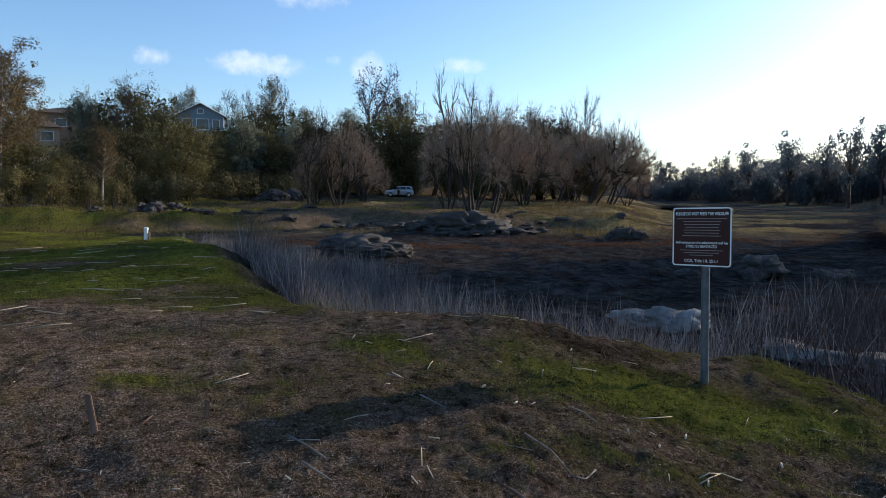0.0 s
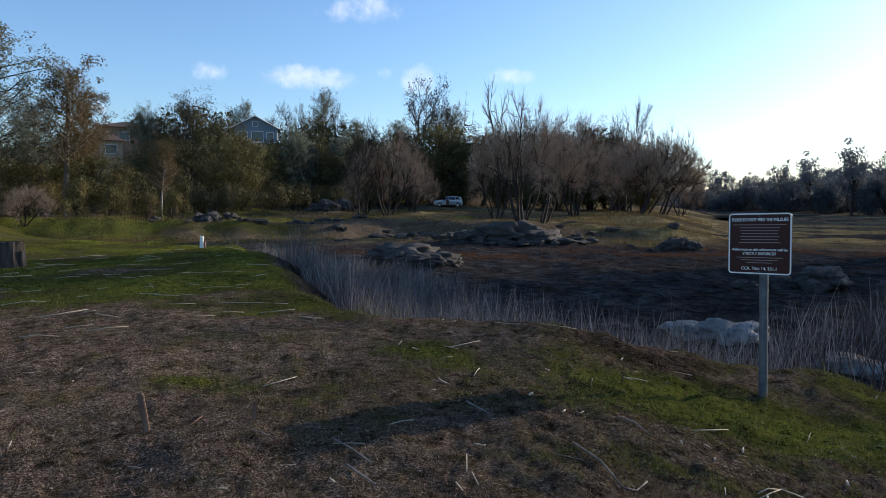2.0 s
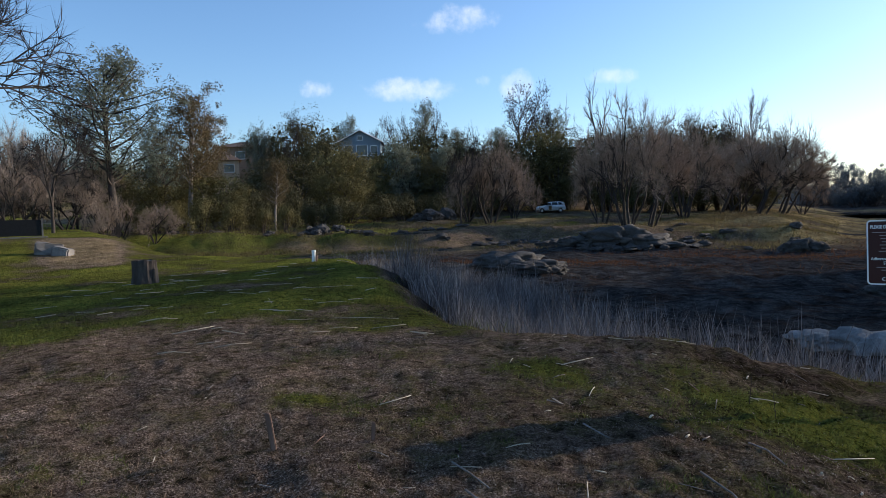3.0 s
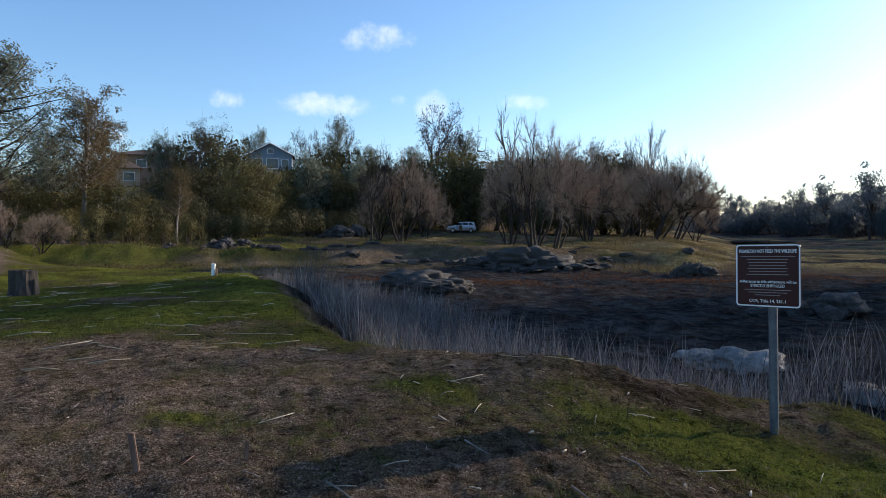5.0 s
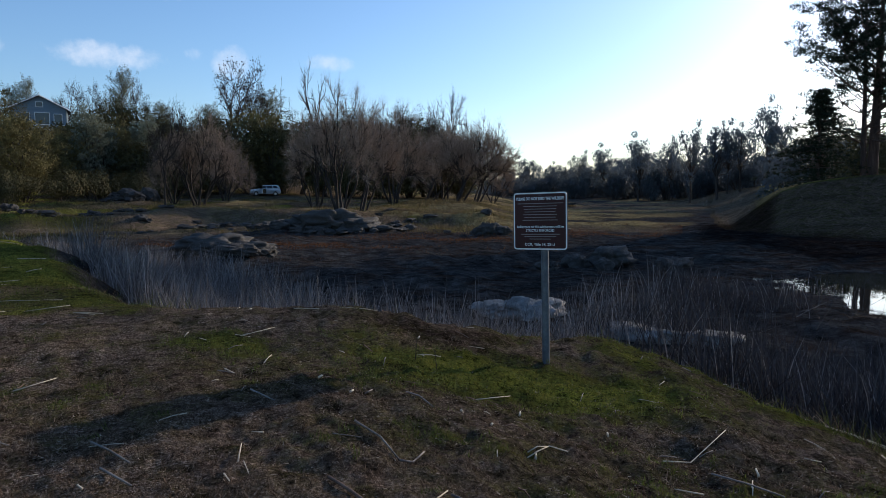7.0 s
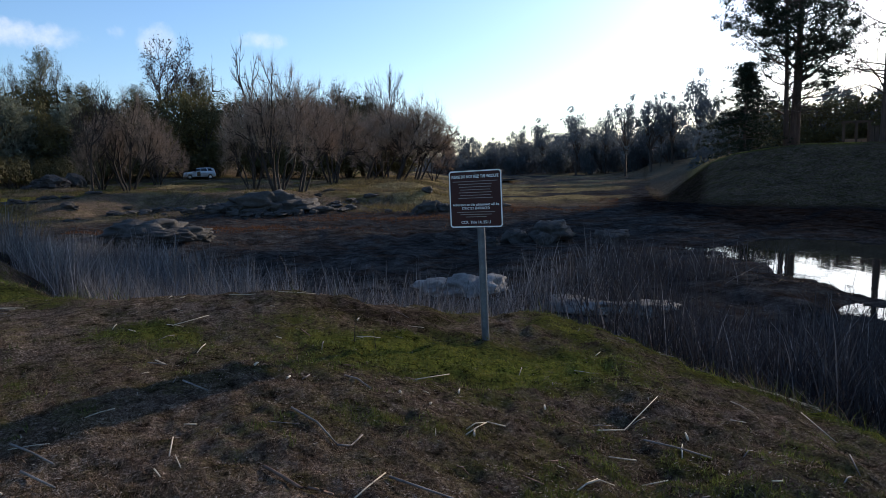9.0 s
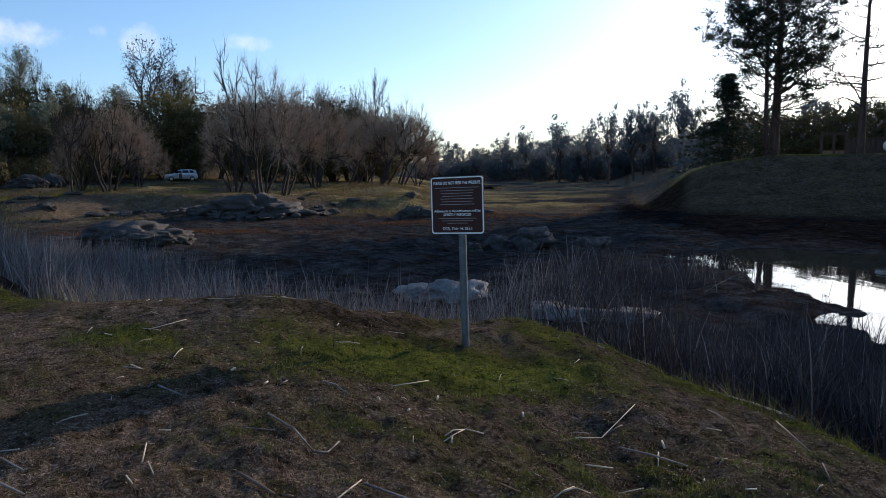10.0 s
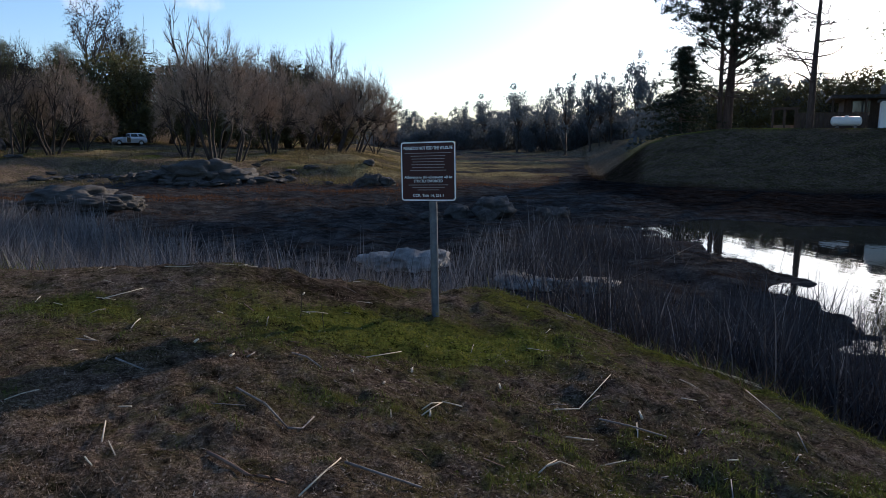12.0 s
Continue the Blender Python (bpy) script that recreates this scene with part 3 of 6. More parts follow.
def cover_of(x, y):
    """What grows where: green share, dry grass share, mud share."""
    r = np.hypot(x, y)
    az = np.degrees(np.arctan2(x, y))
    sm, sb = inside(MOUND, x, y), bank(x, y)[0] * 20
    on = smooth(-0.6, 0.3, sm)
    n1, n2 = fbm(x, y, 1.6, 4), fbm(x + 31, y, 0.5, 3)
    # mound: dry mat with green patches; greener by the sign, far out on the left and along the right flank
    g = 0.24 + 0.07 * smooth(0.0, 1.2, x) + 0.75 * (n1 - 0.5) + 0.5 * (n2 - 0.5)
    g = g + 0.75 * np.exp(-((x - 1.6) / 1.1) ** 2 - ((y - 4.4) / 0.62) ** 2) + 0.4 * np.exp(-((x - 2.9) / 0.6) ** 2 - ((y - 5.6) / 0.5) ** 2)
    g = g + 0.50 * smooth(6.2, 9.5, r + 2.0 * (n1 - 0.5)) * smooth(-14, -24, az)
    for px, py, wx, wy, k in ((-1.96, 4.0, 0.30, 0.20, 0.55), (-1.95, 5.4, 0.5, 0.3, 0.35), (-3.9, 4.4, 0.5, 0.3, 0.4), (-3.4, 5.1, 0.8, 0.4, 0.3), (-0.6, 5.0, 0.7, 0.4, 0.22)):
        g = g + k * np.exp(-((x - px) / wx) ** 2 - ((y - py) / wy) ** 2)
    g = g + 0.35 * smooth(1.6, 0.3, sm) * smooth(-9, -14, az) * smooth(-30, -24, az)
    g = g - 0.25 * np.exp(-((x + 6.6) / 1.0) ** 2 - ((y - 12.2) / 1.6) ** 2)
    g = g + 0.42 * smooth(0.75, 0.25, sm) * smooth(2.6, 3.6, x)
    dry = np.clip(0.95 + 0.9 * (fbm(x - 7, y, 0.7, 3) - 0.5) - 0.62 * smooth(-1.5, 0.7, x), 0, 1)
    gap = smooth(0.50, 0.58, fbm(x - 3, y + 8, 0.26, 3)) * smooth(12, 7, r)
    dry = dry * (1 - 0.4 * gap)
    scrape = sum(np.exp(-((x - px) / wx) ** 2 - ((y - py) / wy) ** 2) for px, py, wx, wy in ((0.89, 5.72, 0.32, 0.22), (1.25, 5.48, 0.30, 0.20), (1.62, 5.80, 0.25, 0.2)))
    g, dry = g - 0.5 * scrape, dry - 1.5 * scrape                  # bare scraped earth on the brow
    bare = smooth(24, 27, r) * smooth(37, 33, r) * smooth(-38.0, -40.0, az) * smooth(-46, -43, az)
    g = g * (1 - bare)
    # lake bed mud, far shore grass, bank
    far = smooth(40, 50, r + 9 * (fbm(x, y, 7, 3) - 0.5)) * smooth(34, 20, x - 0.1 * y) * smooth(31, 28, az)
    gf = 0.22 + 1.4 * (fbm(x, y, 5, 4) - 0.5) + 0.10 * smooth(-12, -20, az)
    gb = 0.70 * smooth(18.6, 20.4, sb) * smooth(33, 37, az) + 0.5 * (fbm(x, y, 7, 4) - 0.5)
    left = smooth(-6, -14, x) * smooth(24, 30, y) * smooth(95, 84, y)
    off_g = np.where(sb > 0, gb, far * gf + 0.22 * left + 0.35 * smooth(0.60, 0.72, fbm(x, y, 4, 3)))
    mud = (1 - on) * np.clip(1 - far - left - smooth(-1.0, 2.0, sb) - smooth(60, 110, y), 0, 1)
    mud = np.maximum(mud, 0.9 * smooth(150, 185, y))
    bands = smooth(0.52, 0.40, fbm(x * 0.30, y, 7.0, 4)) * smooth(42, 55, y) * smooth(14, 18, az) * smooth(32, 30, az)
    mud = np.maximum(mud, 0.95 * bands)
    track = np.exp(-((y - 99 + 0.05 * x) / 2.6) ** 2) * smooth(14, 4, x)
    off_g = off_g * (1 - track)
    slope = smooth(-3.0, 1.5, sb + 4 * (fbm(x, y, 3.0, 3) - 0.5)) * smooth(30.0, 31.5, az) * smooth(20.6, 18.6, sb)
    wet = smooth(-27, -20, sb + 5 * (fbm(x, y, 3.0, 3) - 0.5)) * smooth(32, 35.5, az) * smooth(5, -1, sb)     # black wet mud at the bank's foot, with the shade there painted in
    # face and shoulder darkened in the colour, standing for tree shade there
    shade_soil = np.maximum(np.maximum(0.85 * wet, 0.25 * slope), 0.9 * smooth(30.2, 32.5, az + 2 * (fbm(x, y, 4.0, 3) - 0.5)) * smooth(37.5, 36, az) * smooth(38, 44, r) * smooth(66, 61, r))
    G = np.clip(on * g + (1 - on) * off_g * (1 - wet), 0, 1)
    D = np.clip(on * dry + (1 - on) * (0.40 - 0.25 * track) * (1 - slope) * (1 - wet), 0, 1)
    shade_soil = np.maximum(shade_soil * (1 - on), 0.7 * on * np.clip(scrape, 0, 1))
    gold = (1 - on) * np.clip((far - 0.5 * left) * (0.10 + 2.0 * (fbm(x + 50, y, 4.5, 4) - 0.42) + 0.3 * np.exp(-((az - 10) / 4.5) ** 2)) + 0.55 * smooth(36, 50, y) * smooth(200, 150, y) * smooth(13, 17, az) * smooth(32, 30, az) * smooth(0.40, 0.62, fbm(x * 0.45, y, 5.0, 4)) + smooth(21, 27, sb) * smooth(34, 37, az) * 0.8, 0, 1) + 0.45 * on * bare
    return np.stack([G, D, np.clip(mud, 0, 1), gold], -1), shade_soil


build_ground()

# shallow pool left in the lake bed
def build_pool():
    bm = bmesh.new()
    bm.faces.new([bm.verts.new((x, y, -1.40)) for x, y in ((8, -7), (22, -9), (29, 0), (27, 14), (20, 22), (14.5, 20.8), (12.6, 16), (10.5, 10.5), (8.2, 6.6), (7.0, 0))])
    ob = part("water", bm, M_WATER)
    return tagged(ob, "still shallow pool mirroring the bright sky", "water", kind="structure")


build_pool()


def puddle(cx, cy, w, h, lift, label):
    bm = bmesh.new()
    z = spot(cx, cy)[2] + lift
    bm.faces.new([bm.verts.new((cx + w * math.cos(a) * (1 + 0.2 * math.sin(3 * a)), cy + h * math.sin(a), z)) for a in np.linspace(0, 2 * math.pi, 24, endpoint=False)])
    return tagged(part("water", bm, M_WATER), label, "water", kind="structure")


puddle(38, 118, 9, 10, 0.25, "thin puddle shining far out on the lake bed")
puddle(12.2, 42.2, 0.8, 1.4, 0.05, "small bright puddle among the mud of the lake bed")

# ---------------------------------------------------------------- trees
class Wood:
    """Collects tapered limbs and, apart from them, twigs and leaves."""

    def __init__(self, seed):
        self.rng = random.Random(seed)
        self.v, self.f = [], []
        self.lv, self.lf = [], []
        self.tips = []

    def tube(self, pts, radii, sides=6):
        base = len(self.v)
        n = len(pts)
        for i, p in enumerate(pts):
            d = (pts[min(i + 1, n - 1)] - pts[max(i - 1, 0)]).normalized()
            a = d.orthogonal().normalized()
            b = d.cross(a)
            for k in range(sides):
                t = 2 * math.pi * k / sides
                self.v.append(p + (a * math.cos(t) + b * math.sin(t)) * radii[i])
        for i in range(n - 1):
            for k in range(sides):
                k2 = (k + 1) % sides
                o = base + i * sides
                self.f.append((o + k, o + k2, o + sides + k2, o + sides + k))

    def limb(self, p, d, length, r0, r1, bend=0.25, lift=0.0, steps=5, sides=6):
        """A crooked limb; returns its points."""
        pts, rad = [p.copy()], [r0]
        d = d.normalized()
        for i in range(steps):
            d = (d + Vector([self.rng.uniform(-1, 1) for _ in range(3)]) * bend / steps * 1.6 + Vector((0, 0, lift / steps))).normalized()
            pts.append(pts[-1] + d * (length / steps))
            rad.append(r0 + (r1 - r0) * (i + 1) / steps)
        self.tube(pts, rad, sides)
        return pts, d

    def twig(self, p, d, length, width):
        """A thin tapered sliver."""
        s = d.orthogonal().normalized()
        s.rotate(Matrix.Rotation(self.rng.uniform(0, 6.28), 3, d.normalized()))
        b = len(self.lv)
        u = d.normalized()
        self.lv += [p - s * width / 2, p + s * width / 2, p + u * length]
        self.lf.append((b, b + 1, b + 2))

    def leaf(self, p, size, out=None):
        """A leaf spray; out: the way its upper side faces, roughly."""
        r = self.rng
        a = Vector((r.gauss(0, 1), r.gauss(0, 1), r.gauss(0, 1))).normalized()
        if out is not None:
            a = (out.normalized() * 1.1 + a * 0.5).normalized()
        c = a.orthogonal().normalized()
        c.rotate(Matrix.Rotation(r.uniform(0, 6.28), 3, a))
        e = a.cross(c)
        b = len(self.lv)
        l, w = size * r.uniform(0.7, 1.3), size * r.uniform(0.35, 0.7)
        self.lv += [p - c * l / 2, p + e * w * 0.75, p + c * l / 2 + a * l * 0.15]
        self.lf.append((b, b + 1, b + 2))

    def clump(self, p, radius, count, size, flat=1.0, heart=None):
        """A cushion of leaves round p, facing away from its own middle and from the crown's heart."""
        r = self.rng
        away = (p - heart).normalized() * 0.7 if heart is not None else Vector((0, 0, 0.35))
        for _ in range(count):
            d = Vector((r.gauss(0, 1), r.gauss(0, 1), r.gauss(0, 1))).normalized()
            o = d * radius * r.uniform(0.25, 1.0) ** 0.5
            o.z *= flat
            self.leaf(p + o, size, d + away)

    def grow(self, p, d, length, r, level, spec):
        """Branches in levels; spec: children, ratio, spread, bend, lift, twig length, twig width, twigs."""
        kids, ratio, spread, bend, lift, tl, tw, tn, levels = spec
        steps = (6, 4, 3, 2, 2)[level]
        pts, dd = self.limb(p, d, length, r, r * 0.55, bend, lift, steps, 6 if level == 0 else (5 if level == 1 else 3))
        if level >= levels:
            self.tips.append((pts[-1], dd))
            for _ in range(tn):
                i = self.rng.randrange(1, len(pts))
                t = (dd + Vector([self.rng.gauss(0, 0.5) for _ in range(3)]) + Vector((0, 0, lift * 1.2))).normalized()
                self.twig(pts[i], t, tl * self.rng.uniform(0.5, 1.2), tw)
            return
        n = kids + self.rng.choice((0, 0, 1))
        for k in range(n):
            i = self.rng.randrange(max(1, len(pts) // 2), len(pts)) if k else len(pts) - 1
            side = dd.orthogonal().normalized()
            side.rotate(Matrix.Rotation(2 * math.pi * k / n + self.rng.uniform(-0.6, 0.6), 3, dd))
            nd = (dd + side * spread * self.rng.uniform(0.6, 1.3)).normalized()
            self.grow(pts[i], nd, length * ratio * self.rng.uniform(0.8, 1.15), r * 0.55, level + 1, spec)

    def finish(self, name, label, category, bark, leaves, group="", crown="crown"):
        root = thing(name, Matrix(), label, category, group)
        if self.v:
            mesh_part("trunk", raw_mesh("trunk", self.v, self.f, True), bark, root)
        if self.lv:
            mesh_part(crown, raw_mesh(crown, self.lv, self.lf), leaves, root)
        pts = np.array([tuple(p) for p in (self.lv or self.v)])
        lo, hi = np.percentile(pts, 1.5, axis=0), np.percentile(pts, 98.5, axis=0)
        SIZES[root.name] = (hi[2], 0.5 * (hi[0] - lo[0] + hi[1] - lo[1]))
        return root


SIZES = {}          # height and spread of each kind of tree as it was grown


def willow(seed, height=9.0, stems=5, lean=0.0, spread=0.35, fill=9, levels=3):
    """Several stems from one root, limbs that fork upwards and end in sheaves of thin rods."""
    w = Wood(seed)
    for s in range(stems):
        a = 2 * math.pi * s / stems + w.rng.uniform(-0.5, 0.5)
        o = Vector((math.cos(a), math.sin(a), 0)) * w.rng.uniform(0.1, 0.45)
        d = Vector((math.cos(a) * spread + lean, math.sin(a) * spread, 1)).normalized()
        w.grow(o - Vector((0, 0, 0.3)), d, height * w.rng.uniform(0.36, 0.50), w.rng.uniform(0.10, 0.18), 0, (4, 0.62, 0.66, 0.75, 0.24, height * 0.15, 0.016, fill * 2, levels))
    return w.finish("willow", "bare brown willow with many thin upright twigs on the lake shore", "tree", M_BARK_WILLOW, M_TWIG, "bare trees on the shore")


def live_oak(seed, height=9.0, width=8.0, mat=None, dense=1.0, label="dense dark green live oak with an uneven rounded crown", leaf=0.22):
    """A short forked trunk and a crown of overlapping leafy lobes of unlike size, with gaps between them and a ragged edge."""
    w = Wood(seed)
    pts, d = w.limb(Vector((0, 0, -0.3)), Vector((w.rng.uniform(-0.2, 0.2), 0, 1)), height * 0.35, 0.32, 0.22, 0.4, 0, 4, 7)
    top, fork = pts[-1], len(w.v) - 1
    heart = Vector((0, 0, height * 0.48))
    lobes = []
    for k in range(int(40 * dense)):
        a, e = w.rng.uniform(0, 6.28), w.rng.uniform(-0.95, 1.0)
        rr = w.rng.uniform(0.62, 1.06)
        ring = math.sqrt(max(0.10, 1 - e * e * 0.9)) * width * 0.40 * rr
        lobes.append((Vector((math.cos(a) * ring, math.sin(a) * ring, height * (0.52 + 0.40 * e * rr))), w.rng.uniform(0.55, 1.25) * width * 0.125))
    for k, (c, rad) in enumerate(lobes):
        if k % 2:
            root = len(w.v)
            w.tube([top, (top + c) / 2 + Vector((0, 0, 0.3)), c], [0.09, 0.05, 0.015], 4)
            w.f.append((fork, root, root + 1))
        w.clump(c, rad, int(300 * (rad / (width * 0.125)) ** 1.5), leaf * 0.8, 0.72, heart)
        for _ in range(3):                              # sprigs that break the outline
            d = (c - heart).normalized() + Vector([w.rng.gauss(0, 0.5) for _ in range(3)])
            w.clump(c + d.normalized() * rad * w.rng.uniform(0.95, 1.45), rad * 0.30, 16, leaf * 0.62, 1.0, heart)
    for k in range(1300):
        a, e, rr = w.rng.uniform(0, 6.28), w.rng.uniform(-0.9, 0.85), w.rng.uniform(0, 0.95)
        w.leaf(Vector((math.cos(a) * width * 0.36 * rr, math.sin(a) * width * 0.36 * rr, height * (0.5 + 0.40 * e))), leaf * 2.4)
    return w.finish("live_oak", label, "tree", M_BARK, mat or M_OAK, "evergreen trees on the shore")


def bush(seed, height=3.0, width=4.0, mat=None, label="rounded olive green shrub", leaf=0.22, n=18):
    w = Wood(seed)
    for k in range(n):
        a, rr = w.rng.uniform(0, 6.28), w.rng.uniform(0.1, 1.0)
        c = Vector((math.cos(a) * width * 0.42 * rr, math.sin(a) * width * 0.42 * rr, height * w.rng.uniform(0.25, 0.85) * (1 - 0.35 * rr)))
        w.tube([Vector((c.x * 0.2, c.y * 0.2, -0.2)), c * 0.6, c], [0.05, 0.035, 0.012], 3)
        w.clump(c, width * 0.16, 150, leaf * 0.85, 0.8, Vector((0, 0, height * 0.2)))
    return w.finish("shrub", label, "shrub", M_BARK, mat or M_OLIVE, "shrubs on the shore", "foliage")


def grey_pine(seed, height=13.0, width=8.0, mat=None, bark=None, lean=0.05, label="tall sparse grey pine with airy tufts and visible branches", start=0.33, tufts=54, per=4.2, girth=0.02):
    w = Wood(seed)
    pts, d = w.limb(Vector((0, 0, -0.3)), Vector((lean, 0, 1)), height * 0.97, height * girth, 0.04, 0.22, 0.1, 9, 7)
    for k in range(tufts):
        f = start + (1 - start) * (k + w.rng.random()) / tufts
        q = min(f * 9, 8.99)
        p = pts[int(q)].lerp(pts[int(q) + 1], q - int(q))
        a = w.rng.uniform(0, 6.28)
        reach = width * 0.5 * (1.1 - 0.75 * abs(f - 0.55) * 1.4) * w.rng.uniform(0.5, 1.1)
        dd = Vector((math.cos(a), math.sin(a), w.rng.uniform(0.25, 0.9)))
        lp, ld = w.limb(p, dd, max(reach, 0.5), 0.07, 0.015, 0.5, 0.5, 5, 4)
        for i in range(2, len(lp)):
            for _ in range(3):
                o = Vector([w.rng.gauss(0, 1) for _ in range(3)])
                e = lp[i] + o * 0.45
                w.twig(lp[i], e - lp[i], (e - lp[i]).length, 0.02)
                w.clump(e, 0.46, int(16 * per / 3), 0.20)
    return w.finish("grey_pine", label, "tree", bark or M_BARK, mat or M_GREYPINE, "tall trees on the shore")


def bare_oak(seed, height=12.0, spread=0.75, label="leafless dark oak with fine spreading branches", bark=None, twigs=None, fill=7, lean=0.0, leaves=0, girth=0.020):
    w = Wood(seed)
    w.grow(Vector((0, 0, -0.3)), Vector((0.05 + lean, 0, 1)), height * 0.36, height * girth, 0, (4, 0.66, spread, 0.5, 0.1, height * 0.055, 0.018, fill, 4))
    if leaves:
        for p, d in w.tips:
            if w.rng.random() < 0.8:
                w.clump(p, 0.5, leaves, 0.26)
    return w.finish("bare_oak", label, "tree", bark or M_BARK, twigs or M_TWIG_DARK, "tall trees on the shore")


def stone_pine(seed, height=19.0):
    """Two trunks from one root; long rising limbs that carry flat needle clouds at their ends, dead limbs below."""
    w = Wood(seed)
    for ox, lean, hh, rr, n in ((0.0, 0.012, 1.0, 0.46, 74), (-0.85, -0.028, 0.95, 0.24, 44)):
        pts, d = w.limb(Vector((ox, 0, -0.5)), Vector((lean, 0, 1)), height * hh, rr, 0.07, 0.07, 0.03, 10, 10)
        for k in range(n):
            f = 0.16 + 0.84 * (k + w.rng.random()) / n
            q = min(f * 10, 9.99)
            p = pts[int(q)].lerp(pts[int(q) + 1], q - int(q))
            a = w.rng.uniform(0, 6.28)
            reach = (2.2 + 5.0 * math.sin(math.pi * min(1, 0.24 + 0.62 * f))) * w.rng.uniform(0.45, 1.1)
            dead = f < 0.30 and w.rng.random() < 0.75
            rise = w.rng.uniform(-0.1, 0.35) if dead else w.rng.uniform(0.05, 0.65)
            lp, ld = w.limb(p, Vector((math.cos(a), math.sin(a), rise)), reach * (0.75 if dead else 1.0), 0.04 + 0.05 * (1 - f), 0.015, 0.7, 0.1 if dead else 0.55, 6, 4)
            for i in range(2, len(lp)):
                for _ in range(3):
                    o = Vector((w.rng.gauss(0, 0.6), w.rng.gauss(0, 0.6), w.rng.gauss(0.1, 0.3)))
                    w.twig(lp[i], o, o.length * 1.1, 0.025)
                    if dead or i < 3:
                        continue
                    w.clump(lp[i] + o + Vector((0, 0, 0.25)), w.rng.uniform(0.42, 0.8), 44, 0.23, 0.5)
    # the great limb that arches out over the bank
    for z, reach, way in ((0.34, 7.0, -1.0), (0.46, 6.0, -0.9), (0.36, 6.4, 1.0), (0.28, 5.0, 0.8)):
        lp, ld = w.limb(Vector((0, 0, height * z)), Vector((way, -0.25, 0.35)), reach, 0.13, 0.03, 0.35, 0.7, 8, 5)
        for i in range(3, len(lp)):
            for _ in range(7):
                o = Vector((w.rng.gauss(0, 0.75), w.rng.gauss(0, 0.75), w.rng.gauss(0.3, 0.35)))
                w.twig(lp[i], o, o.length, 0.03)
                w.clump(lp[i] + o, 0.62, 60, 0.19, 0.55)
    return w.finish("pine_tree", "tall twin-trunked pine with dark layered needle clouds on the bank", "tree", M_BARK_PINE, M_PINE)


def leggy_tree(seed, height=16.0):
    """A straight trunk with long bare level limbs and a few thin tufts."""
    w = Wood(seed)
    pts, d = w.limb(Vector((0, 0, -0.4)), Vector((-0.02, 0, 1)), height, 0.30, 0.05, 0.06, 0.02, 10, 9)
    for k in range(36):
        f = 0.24 + 0.74 * (k + w.rng.random()) / 36
        q = min(f * 10, 9.99)
        p = pts[int(q)].lerp(pts[int(q) + 1], q - int(q))
        a = w.rng.choice((0.0, 3.14)) + w.rng.gauss(0, 0.8)
        w.grow(p, Vector((math.cos(a), math.sin(a), w.rng.uniform(-0.05, 0.6))), 2.3 * w.rng.uniform(0.6, 1.3) * (1.25 - f * 0.6), 0.075 * (1.3 - f), 1, (2, 0.72, 0.55, 0.5, 0.2, 0.7, 0.016, 4, 3))
    for p, dd in w.tips:
        if w.rng.random() < (0.42 if p.x < 0 else 0.10):
            w.clump(p, 0.45, 34, 0.17, 0.6)
    return w.finish("leggy_tree", "tall half-bare tree with long level limbs on the bank", "tree", M_BARK_PINE, M_TWIG_DARK)


def cedar(seed, height=10.0, width=11.0):
    w = Wood(seed)
    pts, d = w.limb(Vector((0, 0, -0.3)), Vector((0, 0, 1)), height, 0.22, 0.03, 0.06, 0, 10, 7)
    for k in range(110):
        f = 0.03 + 0.95 * (k + w.rng.random()) / 110
        q = min(f * 10, 9.99)
        p = pts[int(q)].lerp(pts[int(q) + 1], q - int(q))
        a = w.rng.uniform(0, 6.28)
        reach = width * 0.5 * (1.0 - f) ** 0.75 * w.rng.uniform(0.55, 1.15) + 0.25
        lp, ld = w.limb(p, Vector((math.cos(a), math.sin(a), 0.12)), reach, 0.05, 0.01, 0.15, -0.45, 6, 3)
        for i in range(1, len(lp)):
            for _ in range(4):
                e = lp[i] + Vector((w.rng.gauss(0, 0.32), w.rng.gauss(0, 0.32), -abs(w.rng.gauss(0, 0.28))))
                w.clump(e, 0.26, 13, 0.20, 0.6)
    return w.finish("cedar", "dark drooping cedar with hanging branch tips", "tree", M_BARK_PINE, M_PINE)


def snag(seed, height=8.0, lean=0.0, kids=3):
    w = Wood(seed)
    w.grow(Vector((0, 0, -0.3)), Vector((lean, 0, 1)), height * 0.5, 0.22, 0, (kids, 0.55, 0.75, 0.5, 0.25, 0.7, 0.03, 4, 3))
    return w.finish("dead_tree", "bare dead tree standing above the crowns", "tree", M_BARK, M_TWIG_DARK)


def sized(tree, az, r, top, spread, turn=0.0):
    """Where a tree stands and how large it is: bearing, distance, the angle at which its top stands over the eye, its spread in degrees."""
    x, y, z = at(az, r)
    tall, wide = SIZES[tree.name]
    sz = max(0.6, EYE + r * math.tan(radians(top)) - z) / tall
    sx = 2 * r * math.tan(radians(spread / 2)) / wide
    return Matrix.LocRotScale((x, y, z), Euler((0, 0, radians(turn))), (sx, sx, sz))


def stand(kind, places):
    """kind: a first tree, which takes the first place; copies of it take the others."""
    for place in places[1:]:
        copy_thing(kind, sized(kind, *place))
    kind.matrix_basis = sized(kind, *places[0])
    return kind


def put(tree, az, r, turn=0.0, scale=1.0, tall=1.0):
    x, y, z = at(az, r)
    return copy_thing(tree, Matrix.LocRotScale((x, y, z), Euler((0, 0, radians(turn))), (scale, scale, scale * tall)))


